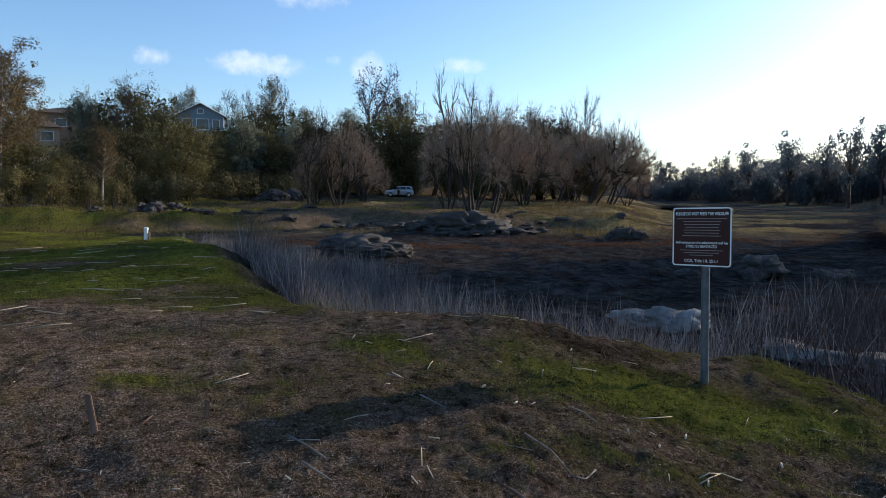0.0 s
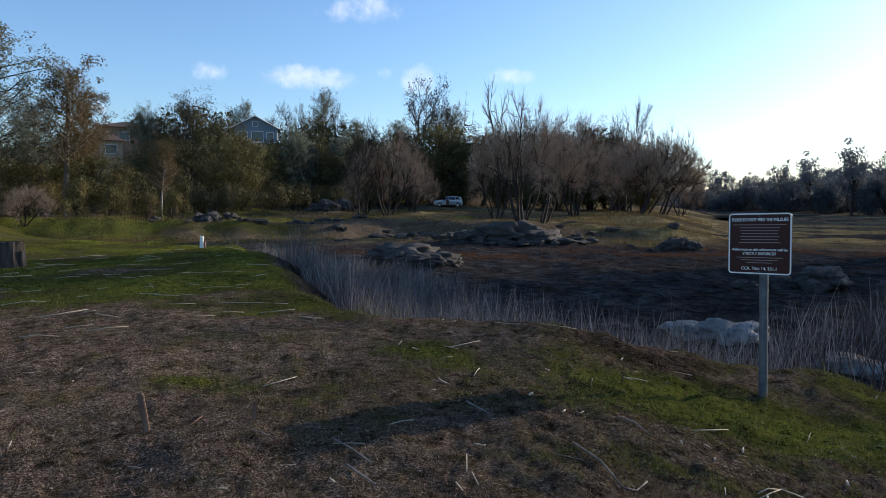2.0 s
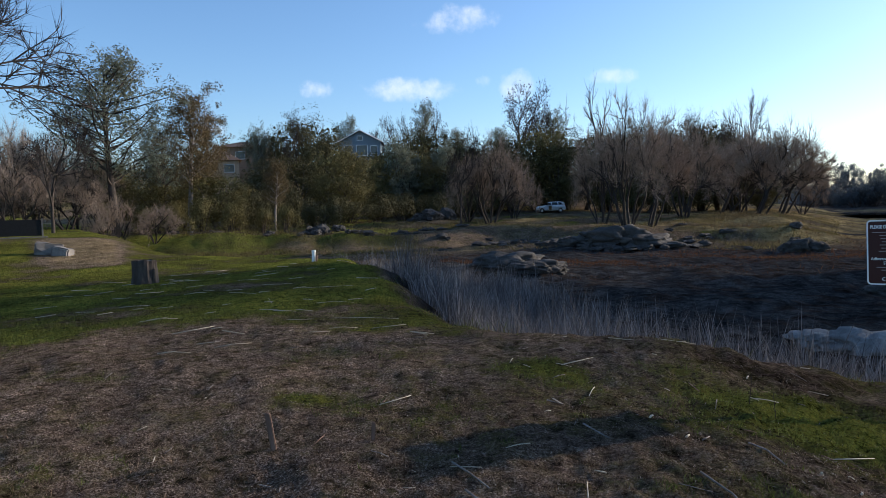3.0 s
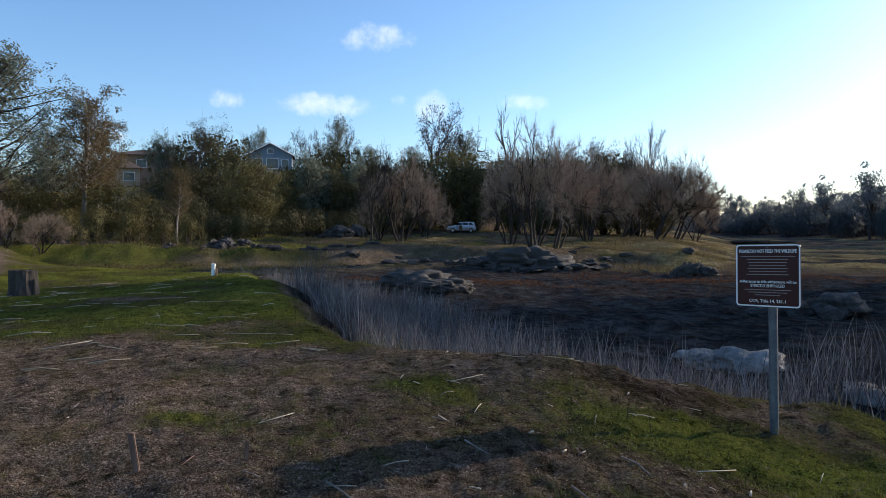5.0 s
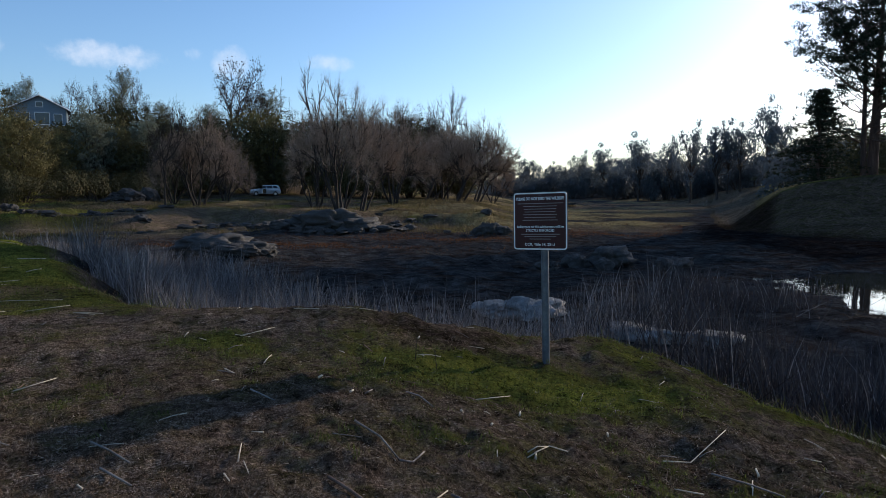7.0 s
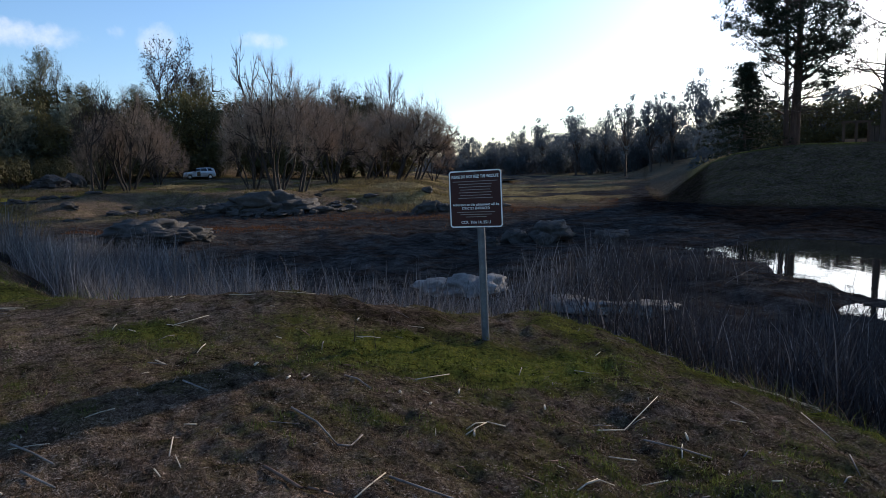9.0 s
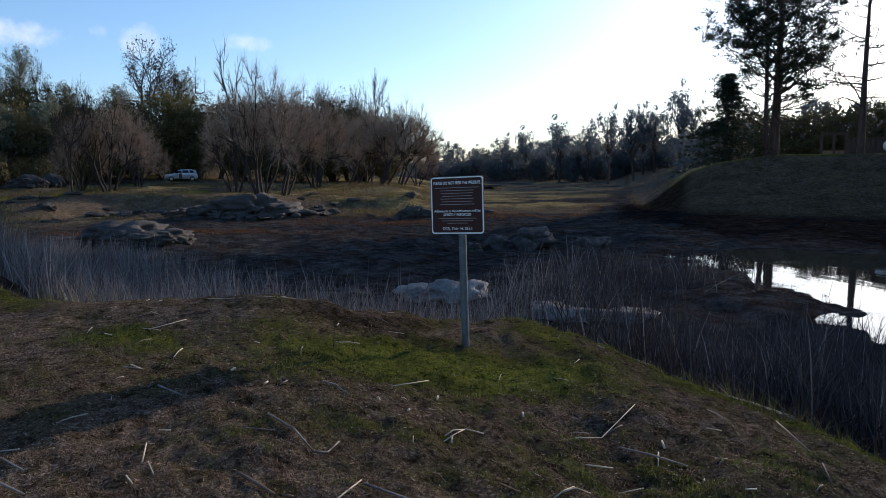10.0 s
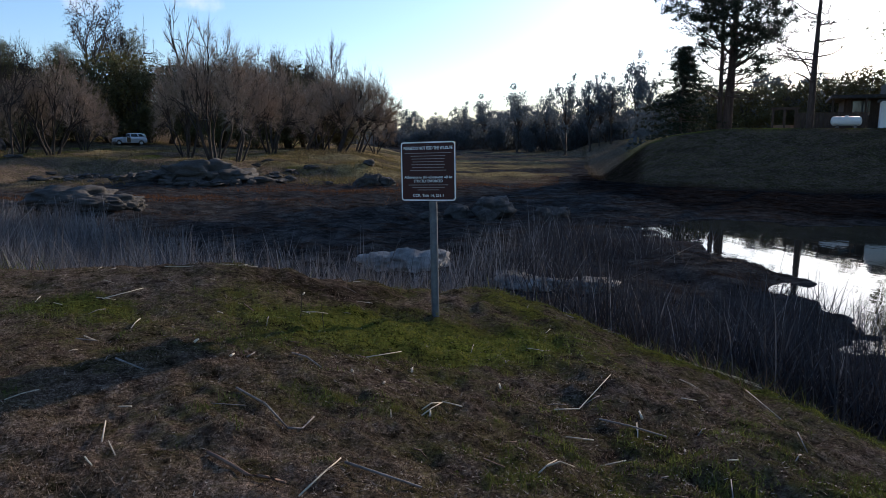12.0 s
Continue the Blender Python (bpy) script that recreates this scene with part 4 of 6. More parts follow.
def settle(tree, az, r, turn=0.0, scale=1.0, tall=1.0):
    """Moves the first of its kind to its place."""
    x, y, z = at(az, r)
    tree.matrix_basis = Matrix.LocRotScale((x, y, z), Euler((0, 0, radians(turn))), (scale, scale, scale * tall))
    return tree

# ---------------------------------------------------------------- trees in their places
# bearing, distance, top over the eye, spread, turn
stand(willow(1, 9.0, 5, 0.0, 0.50, 12), [(1.9, 52, 8.0, 7.0, 0), (-9.4, 72, 5.6, 5.4, 50), (6.2, 70, 6.4, 5.6, 90), (-0.2, 64, 6.0, 4.8, 200)])
stand(willow(2, 9.0, 3, 0.50, 0.40, 13), [(11.6, 80, 5.6, 4.8, 0), (13.2, 82, 5.2, 4.4, 10), (9.0, 84, 5.4, 4.8, -15), (3.6, 57, 6.6, 4.2, 15)])
stand(willow(3, 8.0, 5, 0.0, 0.6, 12), [(-11.3, 76, 4.2, 4.2, 0), (10.2, 90, 4.6, 4.4, 200), (14.6, 96, 3.2, 3.0, 20), (-7.4, 84, 3.6, 3.4, 120),
                                       (-47.5, 66, 6.3, 6.4, 80), (-44.6, 70, 6.6, 5.8, 140), (-41.8, 66, 5.2, 5.4, 10), (-50.5, 64, 6.3, 6.0, 200), (-54, 66, 6.0, 6.0, 30), (-46.0, 58, 3.8, 5.4, 250), (-42.6, 60, 3.4, 5.0, 100),
                                       (-39.6, 52, 1.4, 3.4, 300), (-36.6, 54, 0.8, 3.2, 30)])
stand(live_oak(4, 10.0, 10.0), [(-24.7, 108, 7.9, 6.0, 60), (-27.6, 112, 7.0, 4.4, 0), (-14.4, 112, 6.9, 5.4, 130), (-7.5, 110, 6.2, 6.0, 20), (-1.4, 112, 6.3, 6.0, 200), (2.4, 108, 6.5, 6.2, 250), (7.6, 106, 6.7, 5.0, 90),
                               (-10.4, 114, 5.5, 5.4, 10), (5.0, 110, 6.1, 6.0, 45), (10.2, 108, 5.4, 5.4, 70), (-25.6, 90, 4.6, 4.8, 160), (-27.9, 92, 4.2, 4.4, 230), (-23.4, 100, 6.4, 4.6, 300), (0.6, 108, 5.6, 5.6, 320), (8.8, 112, 5.9, 5.0, 10), (-13.6, 98, 4.0, 4.6, 110), (-11.0, 100, 3.8, 4.6, 280), (12.2, 112, 4.6, 4.6, 30),
                               (-9.0, 102, 4.4, 5.0, 190), (-3.4, 109, 5.4, 5.4, 60), (3.6, 99, 4.4, 5.4, 140), (6.6, 98, 4.4, 5.4, 330), (9.4, 100, 4.0, 5.0, 220), (11.6, 102, 3.4, 4.4, 100)])
stand(live_oak(5, 8.0, 9.0, M_OLIVE, 1.0, "olive green evergreen oak catching the low sun", 0.22), [(-21.9, 84, 5.4, 5.0, 0), (-5.0, 112, 6.6, 5.6, 40), (-32.1, 64, 3.3, 5.2, 90), (-19.4, 98, 4.2, 4.6, 10), (-12.2, 116, 5.4, 4.8, 0), (-36.2, 66, 2.6, 4.4, 210), (-15.6, 104, 5.0, 4.8, 250), (-17.6, 112, 5.0, 4.4, 320), (-34.4, 72, 2.9, 4.4, 20), (-38.6, 72, 3.0, 4.4, 60), (-22.6, 88, 3.4, 4.2, 130), (-29.6, 80, 2.2, 4.0, 200)])
stand(live_oak(17, 9.0, 5.0, M_GREYPINE, 0.8, "pale grey-green tree with a narrow pointed crown", 0.2), [(-17.2, 97, 6.0, 2.7, 0), (-16.0, 99, 4.6, 2.4, 100), (-13.2, 101, 5.6, 2.6, 200)])
stand(bush(6, 3.0, 6.0, M_OAK, "low dark green shrub thicket beside the track", 0.24, 22), [(-24.2, 66, 0.9, 3.6, 0), (-19.2, 84, 1.3, 3.9, 80), (-16.6, 86, 1.4, 3.5, 200), (-21.3, 78, 0.8, 3.2, 20), (-22.8, 74, 1.2, 3.0, 60), (-14.2, 88, 1.3, 3.2, 130),
                                (-12.2, 92, 1.4, 3.2, 50), (-28.6, 72, 1.4, 3.2, 10), (-30.4, 70, 1.2, 3.0, 70), (-9.8, 98, 2.4, 3.4, 220), (-7.8, 110, 2.6, 3.8, 30), (-5.4, 111, 2.2, 4.2, 150), (-2.8, 111, 2.2, 3.8, 250), (-0.2, 108, 2.2, 3.4, 60), (2.2, 100, 2.0, 3.4, 10),
                                (4.8, 98, 1.8, 3.4, 100), (7.4, 100, 1.6, 3.2, 0), (9.6, 102, 1.5, 3.0, 90), (11.8, 104, 1.2, 2.6, 40), (-25.8, 76, 2.0, 3.0, 290), (-26.8, 84, 2.6, 3.2, 180)])
stand(bush(7, 3.2, 5.0), [(-26.6, 57, 0.7, 2.2, 0), (-33.2, 58, 1.3, 3.2, 90), (-31.0, 58, 0.9, 2.4, 40), (-35.2, 60, 1.0, 2.6, 130), (-28.4, 60, 0.4, 2.0, 10), (-22.0, 82, 0.9, 2.6, 80), (-37.4, 62, 0.9, 2.6, 240)])
stand(grey_pine(8, 13.0, 9.0), [(-39.2, 60, 12.1, 8.6, 180), (-4.2, 128, 7.9, 2.4, 40), (-14.8, 140, 8.9, 2.0, 110), (-20.9, 150, 7.8, 1.3, 200), (-22.0, 150, 7.2, 1.2, 75), (-35.6, 68, 7.4, 3.4, 250), (-28.6, 108, 6.8, 2.0, 30), (-8.6, 134, 6.6, 2.0, 10), (-12.0, 150, 6.6, 1.6, 300)])
stand(grey_pine(9, 12.0, 7.0, M_BROWNLEAF, M_BARK_PALE, 0.06, "pale-barked tree with thin withered orange-brown leaves", 0.4, 38), [(-34.0, 64, 9.6, 4.8, 0), (-27.4, 62, 4.4, 2.4, 130), (-33.2, 70, 7.4, 3.0, 60)])
stand(bare_oak(10, 12.0, 0.8, girth=0.014, fill=10), [(-54.5, 31, 21.0, 21.0, 120), (-43.5, 48, 8.0, 5.6, 70), (-11.9, 70, 6.6, 3.4, 20), (-18.7, 150, 7.7, 2.7, 40), (-16.5, 146, 7.8, 1.8, 140), (-13.3, 135, 8.1, 1.6, 220), (-26.0, 100, 8.1, 1.8, 30), (6.2, 92, 6.9, 3.2, 60), (-10.2, 120, 6.0, 2.4, 250), (-23.8, 150, 6.8, 2.0, 10), (-46.5, 74, 6.6, 4.0, 300)])
stand(bare_oak(18, 12.0, 0.55, "bare pale tree with upswept branches above the willows", M_BARK, M_TWIG_DARK, 8), [(10.8, 98, 8.2, 3.0, 0), (9.6, 100, 6.6, 1.8, 100), (12.4, 104, 6.0, 1.8, 200)])
stand(bare_oak(19, 12.0, 0.62, "tall airy tree with a few thin leaves on its twigs", M_BARK, M_TWIG_DARK, 5, 0.0, 5), [(-6.5, 118, 9.9, 4.4, 0), (-5.2, 124, 8.6, 2.6, 150)])
stand(snag(11, 9.0), [(-0.1, 108, 10.3, 2.6, 0)])
settle(snag(12, 10.0, -0.22, 1), -3.0, 118, 0, 1.0, 1.9)

# woods at the far left and behind the lawn, and unseen trees added on the right
stand(live_oak(16, 9.0, 9.0, None, 0.9, "dark spreading evergreen oak at the edge of the woods; those past the right edge of view are added for shade", 0.22),
      [(-40.5, 86, 4.6, 4.6, 0), (-44.5, 90, 4.8, 5.0, 60), (-48.5, 88, 5.0, 5.2, 140), (-53.0, 88, 5.2, 5.2, 200), (-33.6, 112, 5.0, 3.6, 40), (-36.6, 104, 4.4, 3.8, 20), (-21.2, 124, 5.0, 3.4, 90), (-18.6, 124, 5.2, 3.4, 10), (-23.6, 124, 6.0, 3.2, 70), (-26.4, 116, 5.6, 3.4, 160), (-15.8, 126, 6.4, 3.2, 230),
       # bearings 57 to 74: added beyond the view to shade the bank
       (57, 62, 15.0, 9.0, 0), (62, 58, 17.0, 10.0, 90), (67.5, 58, 17.0, 10.0, 200), (74, 60, 17.0, 11.0, 20), (60, 76, 15.0, 9.0, 140), (66, 78, 15.0, 9.0, 250), (46.6, 108, 4.8, 4.6, 60), (49.4, 106, 5.2, 4.8, 10), (52.2, 106, 5.8, 5.0, 160), (44.2, 110, 4.6, 4.4, 280), (41.6, 112, 4.8, 4.4, 330), (58.5, 70, 16.0, 8.0, 110)])
# right bank
settle(stone_pine(13), 42.7, 68)
settle(cedar(14), 39.3, 66, 0, 0.84, 0.97)
settle(leggy_tree(15), 48.3, 63)


# ---------------------------------------------------------------- far woods
def far_tree(seed, conifer=False):
    w = Wood(seed)
    w.tube([Vector((0, 0, -0.5)), Vector((0.1, 0, 3)), Vector((0, 0.2, 6))], [0.25, 0.18, 0.06], 5)
    for k in range(42):
        a, f = w.rng.uniform(0, 6.28), w.rng.uniform(0.03, 0.94) ** 1.15
        rr = (3.9 * math.sin(math.pi * min(1, 0.34 + 0.52 * f)) if not conifer else 2.6 * (1.15 - f)) * w.rng.uniform(0.3, 1.0)
        w.clump(Vector((math.cos(a) * rr, math.sin(a) * rr, 9.5 * f)), w.rng.uniform(0.8, 1.4), 38, 0.42, 0.8, Vector((0, 0, 4.5)))
    for k in range(70):
        a, f = w.rng.uniform(0, 6.28), w.rng.uniform(0.05, 0.82)
        rr = (2.6 if not conifer else 2.2 * (1 - f)) * w.rng.uniform(0, 1.0)
        w.leaf(Vector((math.cos(a) * rr, math.sin(a) * rr, 9.5 * f)), 1.5)
    return w.finish("far_tree", "distant tree in the woods behind the lake, coloured blue-grey with haze", "tree", M_BARK, M_FAR_HAZED, "distant trees")


def far_woods():
    kinds = [far_tree(20), far_tree(21), far_tree(22, True)]
    rng = random.Random(5)
    places = []

    def scale_for(az, r, share):
        # the woods stand higher towards the right shore
        top = np.interp(az, (13, 16.6, 19, 21.7, 26, 30, 34, 37, 41), (1.4, 2.1, 2.0, 3.1, 4.0, 4.7, 5.2, 5.6, 6.0))
        return max(0.4, (EYE + r * math.tan(radians(top)) - at(az, r)[2]) / 10.4 * share)
    for i in range(84):                                  # end of the lake
        az, r = 13.0 + 20.5 * i / 84 + rng.uniform(-0.6, 0.6), rng.uniform(205, 262)
        places.append((az, r, scale_for(az, r, rng.uniform(0.75, 1.15))))
    for i in range(84):                                  # right shore
        az = 25 + 16 * i / 84 + rng.uniform(-0.5, 0.5)
        r = 225 - 7.0 * (az - 27) + rng.uniform(-15, 45)
        places.append((az, r, scale_for(az, r, rng.uniform(0.55, 1.1))))
    for i in range(70):                                  # rise behind the end of the lake
        az = 11 + 28 * i / 70 + rng.uniform(-0.5, 0.5)
        places.append((az, rng.uniform(290, 420), rng.uniform(1.0, 1.5) + 0.6 * float(smooth(19, 31, az))))
    for i in range(96):                                  # hill behind the lawn
        places.append((36.5 + 26 * i / 96 + rng.uniform(-0.5, 0.5), rng.uniform(112, 150), rng.uniform(0.9, 1.35)))
    for i in range(48):                                  # crest of the hill with the houses
        az = -58 + 72 * i / 48 + rng.uniform(-1, 1)
        places.append((az, rng.uniform(168, 205), rng.uniform(0.6, 0.95)))
    for i, (az, r, s) in enumerate(places):
        k = kinds[i % 3]
        (settle if i < 3 else put)(k, az, r, rng.uniform(0, 360), s * rng.uniform(0.85, 1.05), rng.uniform(0.95, 1.1))


far_woods()


def airy_tree(seed):
    """A far tree on a bare leaning trunk, its crown in a few open cushions."""
    w = Wood(seed)
    pts, d = w.limb(Vector((0, 0, -0.3)), Vector((0.06, 0, 1)), 6.6, 0.22, 0.05, 0.25, 0.05, 8, 6)
    for k in range(34):
        a, e, rr = w.rng.uniform(0, 6.28), w.rng.uniform(-1, 0.8), w.rng.uniform(0.35, 1.0)
        ring = math.sqrt(max(0.25, 1 - e * e)) * 2.9 * rr
        c = Vector((math.cos(a) * ring, math.sin(a) * ring, 5.4 + 3.4 * e * rr))
        p = pts[min(8, max(3, int(c.z - 1.2)))]
        w.tube([p, (p + c) / 2 + Vector((0, 0, 0.15)), c], [0.06, 0.04, 0.015], 3)
        w.clump(c, w.rng.uniform(0.6, 1.1), 56, 0.36, 0.8, Vector((0, 0, 5)))
    return w.finish("airy_tree", "distant open-crowned tree standing above the woods", "tree", M_BARK, M_FAR_HAZED, "distant trees")


stand(airy_tree(24), [(26.4, 170, 4.6, 2.6, 0), (30.4, 150, 5.4, 2.4, 60), (32.4, 146, 5.5, 2.8, 130), (34.0, 150, 5.3, 2.3, 200), (35.9, 135, 7.0, 2.6, 20), (36.9, 140, 5.6, 2.0, 90), (28.8, 170, 4.3, 1.7, 40), (23.6, 190, 3.8, 2.2, 10), (21.8, 200, 3.3, 1.8, 70), (17.3, 230, 2.9, 2.2, 300), (19.6, 220, 2.4, 1.5, 30), (33.1, 152, 5.4, 1.8, 250)])

stand(bush(23, 3.0, 6.0, M_SCRUB_HAZED, "scrub along the far end of the lake, coloured blue-grey with haze", 0.34, 16), [(15.0 + 1.05 * i, 198 - 2.2 * i + 8 * (i % 3), 0.7 + 0.10 * i + 0.3 * (i % 3), 2.4 + 0.4 * (i % 2), 47 * i) for i in range(22)])

# ---------------------------------------------------------------- reeds, grass
def slivers(name, mat, x, y, z, length, width, tilt, label, category, seed, bend=0.25, joints=2):
    """Many narrow blades in one mesh. tilt: radians from upright."""
    rs = np.random.RandomState(seed)
    n = len(x)
    a, b = rs.rand(n) * 6.283, rs.rand(n) * 6.283
    d = np.stack([np.sin(tilt) * np.cos(a), np.sin(tilt) * np.sin(a), np.cos(tilt)], -1)
    s = np.stack([-np.sin(b), np.cos(b), np.zeros(n)], -1)
    p = np.stack([x, y, z], -1)
    sag = np.stack([np.cos(a), np.sin(a), -0.4 * np.ones(n)], -1) * (bend * length * rs.rand(n))[:, None]
    rows = []
    for j in range(joints):
        f = j / joints
        c = p + d * (length * f)[:, None] + sag * f * f
        w = (width * (1 - 0.35 * f) / 2)[:, None]
        rows += [c - s * w, c + s * w]
    rows.append(p + d * length[:, None] + sag)
    k = len(rows)
    co = np.stack(rows, 1).reshape(-1, 3)
    base = np.arange(n) * k
    faces = []
    quads = np.concatenate([np.stack([base + 2 * j, base + 2 * j + 1, base + 2 * j + 3, base + 2 * j + 2], -1) for j in range(joints - 1)]) if joints > 1 else np.zeros((0, 4), int)
    tris = np.stack([base + k - 3, base + k - 2, base + k - 1], -1)
    me = bpy.data.meshes.new(name)
    me.vertices.add(len(co))
    me.vertices.foreach_set("co", co.ravel())
    loops = np.concatenate([quads.ravel(), tris.ravel()]).astype(np.int32)
    me.loops.add(len(loops))
    me.loops.foreach_set("vertex_index", loops)
    starts = np.concatenate([np.arange(len(quads)) * 4, len(quads) * 4 + np.arange(n) * 3]).astype(np.int32)
    me.polygons.add(len(starts))
    me.polygons.foreach_set("loop_start", starts)
    me.update(calc_edges=True)
    return tagged(mesh_part(name, me, mat), label, category, kind="stuff")


def scatter(n, az0, az1, r0, r1, seed, power=1.0):
    """Random places in a sector round the start; power 1: as many near as far, per metre of distance."""
    rs = np.random.RandomState(seed)
    a = np.radians(az0 + (az1 - az0) * rs.rand(n))
    r = r0 * (r1 / r0) ** (rs.rand(n) ** power)
    return r * np.sin(a), r * np.cos(a), rs


def plant_grass():
    for k, (n, r0, r1, size, az0) in enumerate(((370000, 1.8, 9.5, 1.0, -48), (40000, 8.0, 27.0, 1.7, -52))):
        x, y, rs = scatter(n, az0, 60 if k == 0 else -8, r0, r1, 40 + k)
        keep = inside(MOUND, x, y) > -0.9
        x, y = x[keep], y[keep]
        cov = cover_of(x, y)[0]
        u = rs.rand(len(x))
        g = (cov[:, 0] + 0.5 * (fbm(x, y, 0.11, 2) - 0.5)) > 0.5 + 0.12 * (u - 0.5)
        z = land(x, y)
        for mask, name, mat, l0, l1, wd, t0, t1, lab in ((g, "green_grass", M_GRASS, 0.012, 0.048, 0.0042, 0.1, 1.2, "short green grass and moss on the mound"),
                                                    (~g, "dry_grass", M_DRYGRASS, 0.010, 0.040, 0.0028, 0.35, 1.5, "matted dry brown grass on the mound")):
            m = mask & (u < np.where(cov[:, 1] > 0.45, 1.0, 0.6 if name == "dry_grass" else 0.8))
            nn = m.sum()
            tuft = 0.6 + 0.9 * fbm(x[m], y[m], 0.25, 2)
            slivers(name, mat, x[m], y[m], z[m] - 0.002, (l0 + (l1 - l0) * rs.rand(nn) ** 2) * tuft * size, np.full(nn, wd * size), t0 + (t1 - t0) * rs.rand(nn), lab, "grass", 60 + k, 0.0, 1)


def plant_reeds():
    rs = np.random.RandomState(3)
    x, y = -10 + 26 * rs.rand(300000), 0 + 24 * rs.rand(300000)
    sm, az = inside(MOUND, x, y), np.degrees(np.arctan2(x, y))
    fringe = smooth(-0.35, -0.95, sm) * smooth(-5.6, -3.2, sm) * smooth(-28, -22, az) * smooth(26, 18, az)
    flank = smooth(-0.3, -0.7, sm) * smooth(-5.0, -2.6, sm) * smooth(24, 34, az) * smooth(0.36, 0.52, fbm(x + 9, y, 1.1, 3))
    clump = np.exp(-((x - 5.4) / 1.5) ** 2 - ((y - 10.6) / 1.1) ** 2) + 0.8 * np.exp(-((x - 9.2) / 2.2) ** 2 - ((y - 14.6) / 1.0) ** 2) * 0.5
    slab = np.exp(-((x - 5.0) / 0.9) ** 2 - ((y - 14.6) / 1.2) ** 2) + 1.8 * np.exp(-((x - 5.7) / 1.0) ** 2 - ((y - 9.6) / 1.2) ** 2) + 0.8 * np.exp(-((x - 4.3) / 0.7) ** 2 - ((y - 12.6) / 1.4) ** 2) + 1.2 * np.exp(-((x - 5.1) / 0.7) ** 2 - ((y - 8.6) / 1.0) ** 2)
    dens = np.maximum(np.maximum(fringe, flank), clump) * (0.35 + 1.0 * fbm(x, y, 0.8, 3)) * np.clip(1 - slab, 0, 1)
    keep = rs.rand(len(x)) < dens * 0.66 * (1 + 1.6 * smooth(24, 36, az))
    x, y, az = x[keep], y[keep], az[keep]
    n = len(x)
    z = land(x, y)
    tall = (0.50 + 0.9 * fbm(x, y, 0.9, 3)) * (1.12 - 0.12 * smooth(20, 40, az))
    broken = rs.rand(n) < 0.12 + 0.22 * smooth(24, 34, az)
    tilt = np.where(broken, 0.5 + 0.9 * rs.rand(n), np.abs(rs.normal(0, 0.13, n)))
    length, width = tall * (0.55 + 0.6 * rs.rand(n)), 0.007 + 0.008 * rs.rand(n)
    # towards the right most reeds take the darker material
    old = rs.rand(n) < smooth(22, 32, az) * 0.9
    for m, mat, label in ((~old, M_REED, "dense belt of dry grey cattail reeds below the mound"), (old, M_REED_DARK, "dark tangle of reeds below the mound's flank")):
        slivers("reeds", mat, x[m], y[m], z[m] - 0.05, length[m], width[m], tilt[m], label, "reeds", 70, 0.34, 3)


def plant_scrub():
    """Dead weeds and thin dry grass on the lake bed and the far slope."""
    x, y, rs = scatter(170000, -45, 56, 7, 85, 90, 0.8)
    sm, sb, sp = inside(MOUND, x, y), bank(x, y)[0], inside(POOL, x, y)
    bare = (sb < 0.0) & (sb > -1.3) & (x > 0.69 * y) & (rs.rand(len(x)) < 0.85)
    keep = (sm < -1.3) & (sp < -0.1) & ~bare & (rs.rand(len(x)) < 0.06 + 0.5 * smooth(-6, -12, x) * smooth(24, 30, y) + 0.94 * smooth(0.46, 0.62, fbm(x, y, 2.2, 4)) * smooth(0.38, 0.55, fbm(x + 7, y, 0.7, 2)))
    x, y = x[keep], y[keep]
    n = len(x)
    r = np.hypot(x, y)
    slivers("dry_weeds", M_WEED, x, y, land(x, y) - 0.02, (0.03 + 0.12 * rs.rand(n) ** 2) * (0.7 + r / 60), 0.004 + r * 0.0004, 0.15 + 0.95 * rs.rand(n), "thin dry weeds on the old lake bed", "weeds", 91)


def plant_brush():
    """Tan dead brush and rough grass on the far shore."""
    x, y, rs = scatter(90000, -34, 17, 46, 96, 95, 1.0)
    az = np.degrees(np.arctan2(x, y))
    patch = smooth(0.50, 0.66, fbm(x, y, 5.0, 3)) + 0.9 * np.exp(-((az - 11) / 3) ** 2) * smooth(0.40, 0.6, fbm(x, y, 3.0, 3))
    keep = (rs.rand(len(x)) < patch * 0.6) & (np.abs(y - 99 + 0.05 * x) > 4)
    x, y, az = x[keep], y[keep], az[keep]
    n = len(x)
    tall = 0.10 + 0.28 * rs.rand(n) ** 2 + 0.45 * np.exp(-((az - 11) / 3) ** 2) * rs.rand(n)
    slivers("dry_brush", M_BRUSH, x, y, land(x, y) - 0.02, tall, np.full(n, 0.035), 0.1 + 0.6 * rs.rand(n), "tan dry brush and rough grass on the far shore", "brush", 96, 0.2, 1)


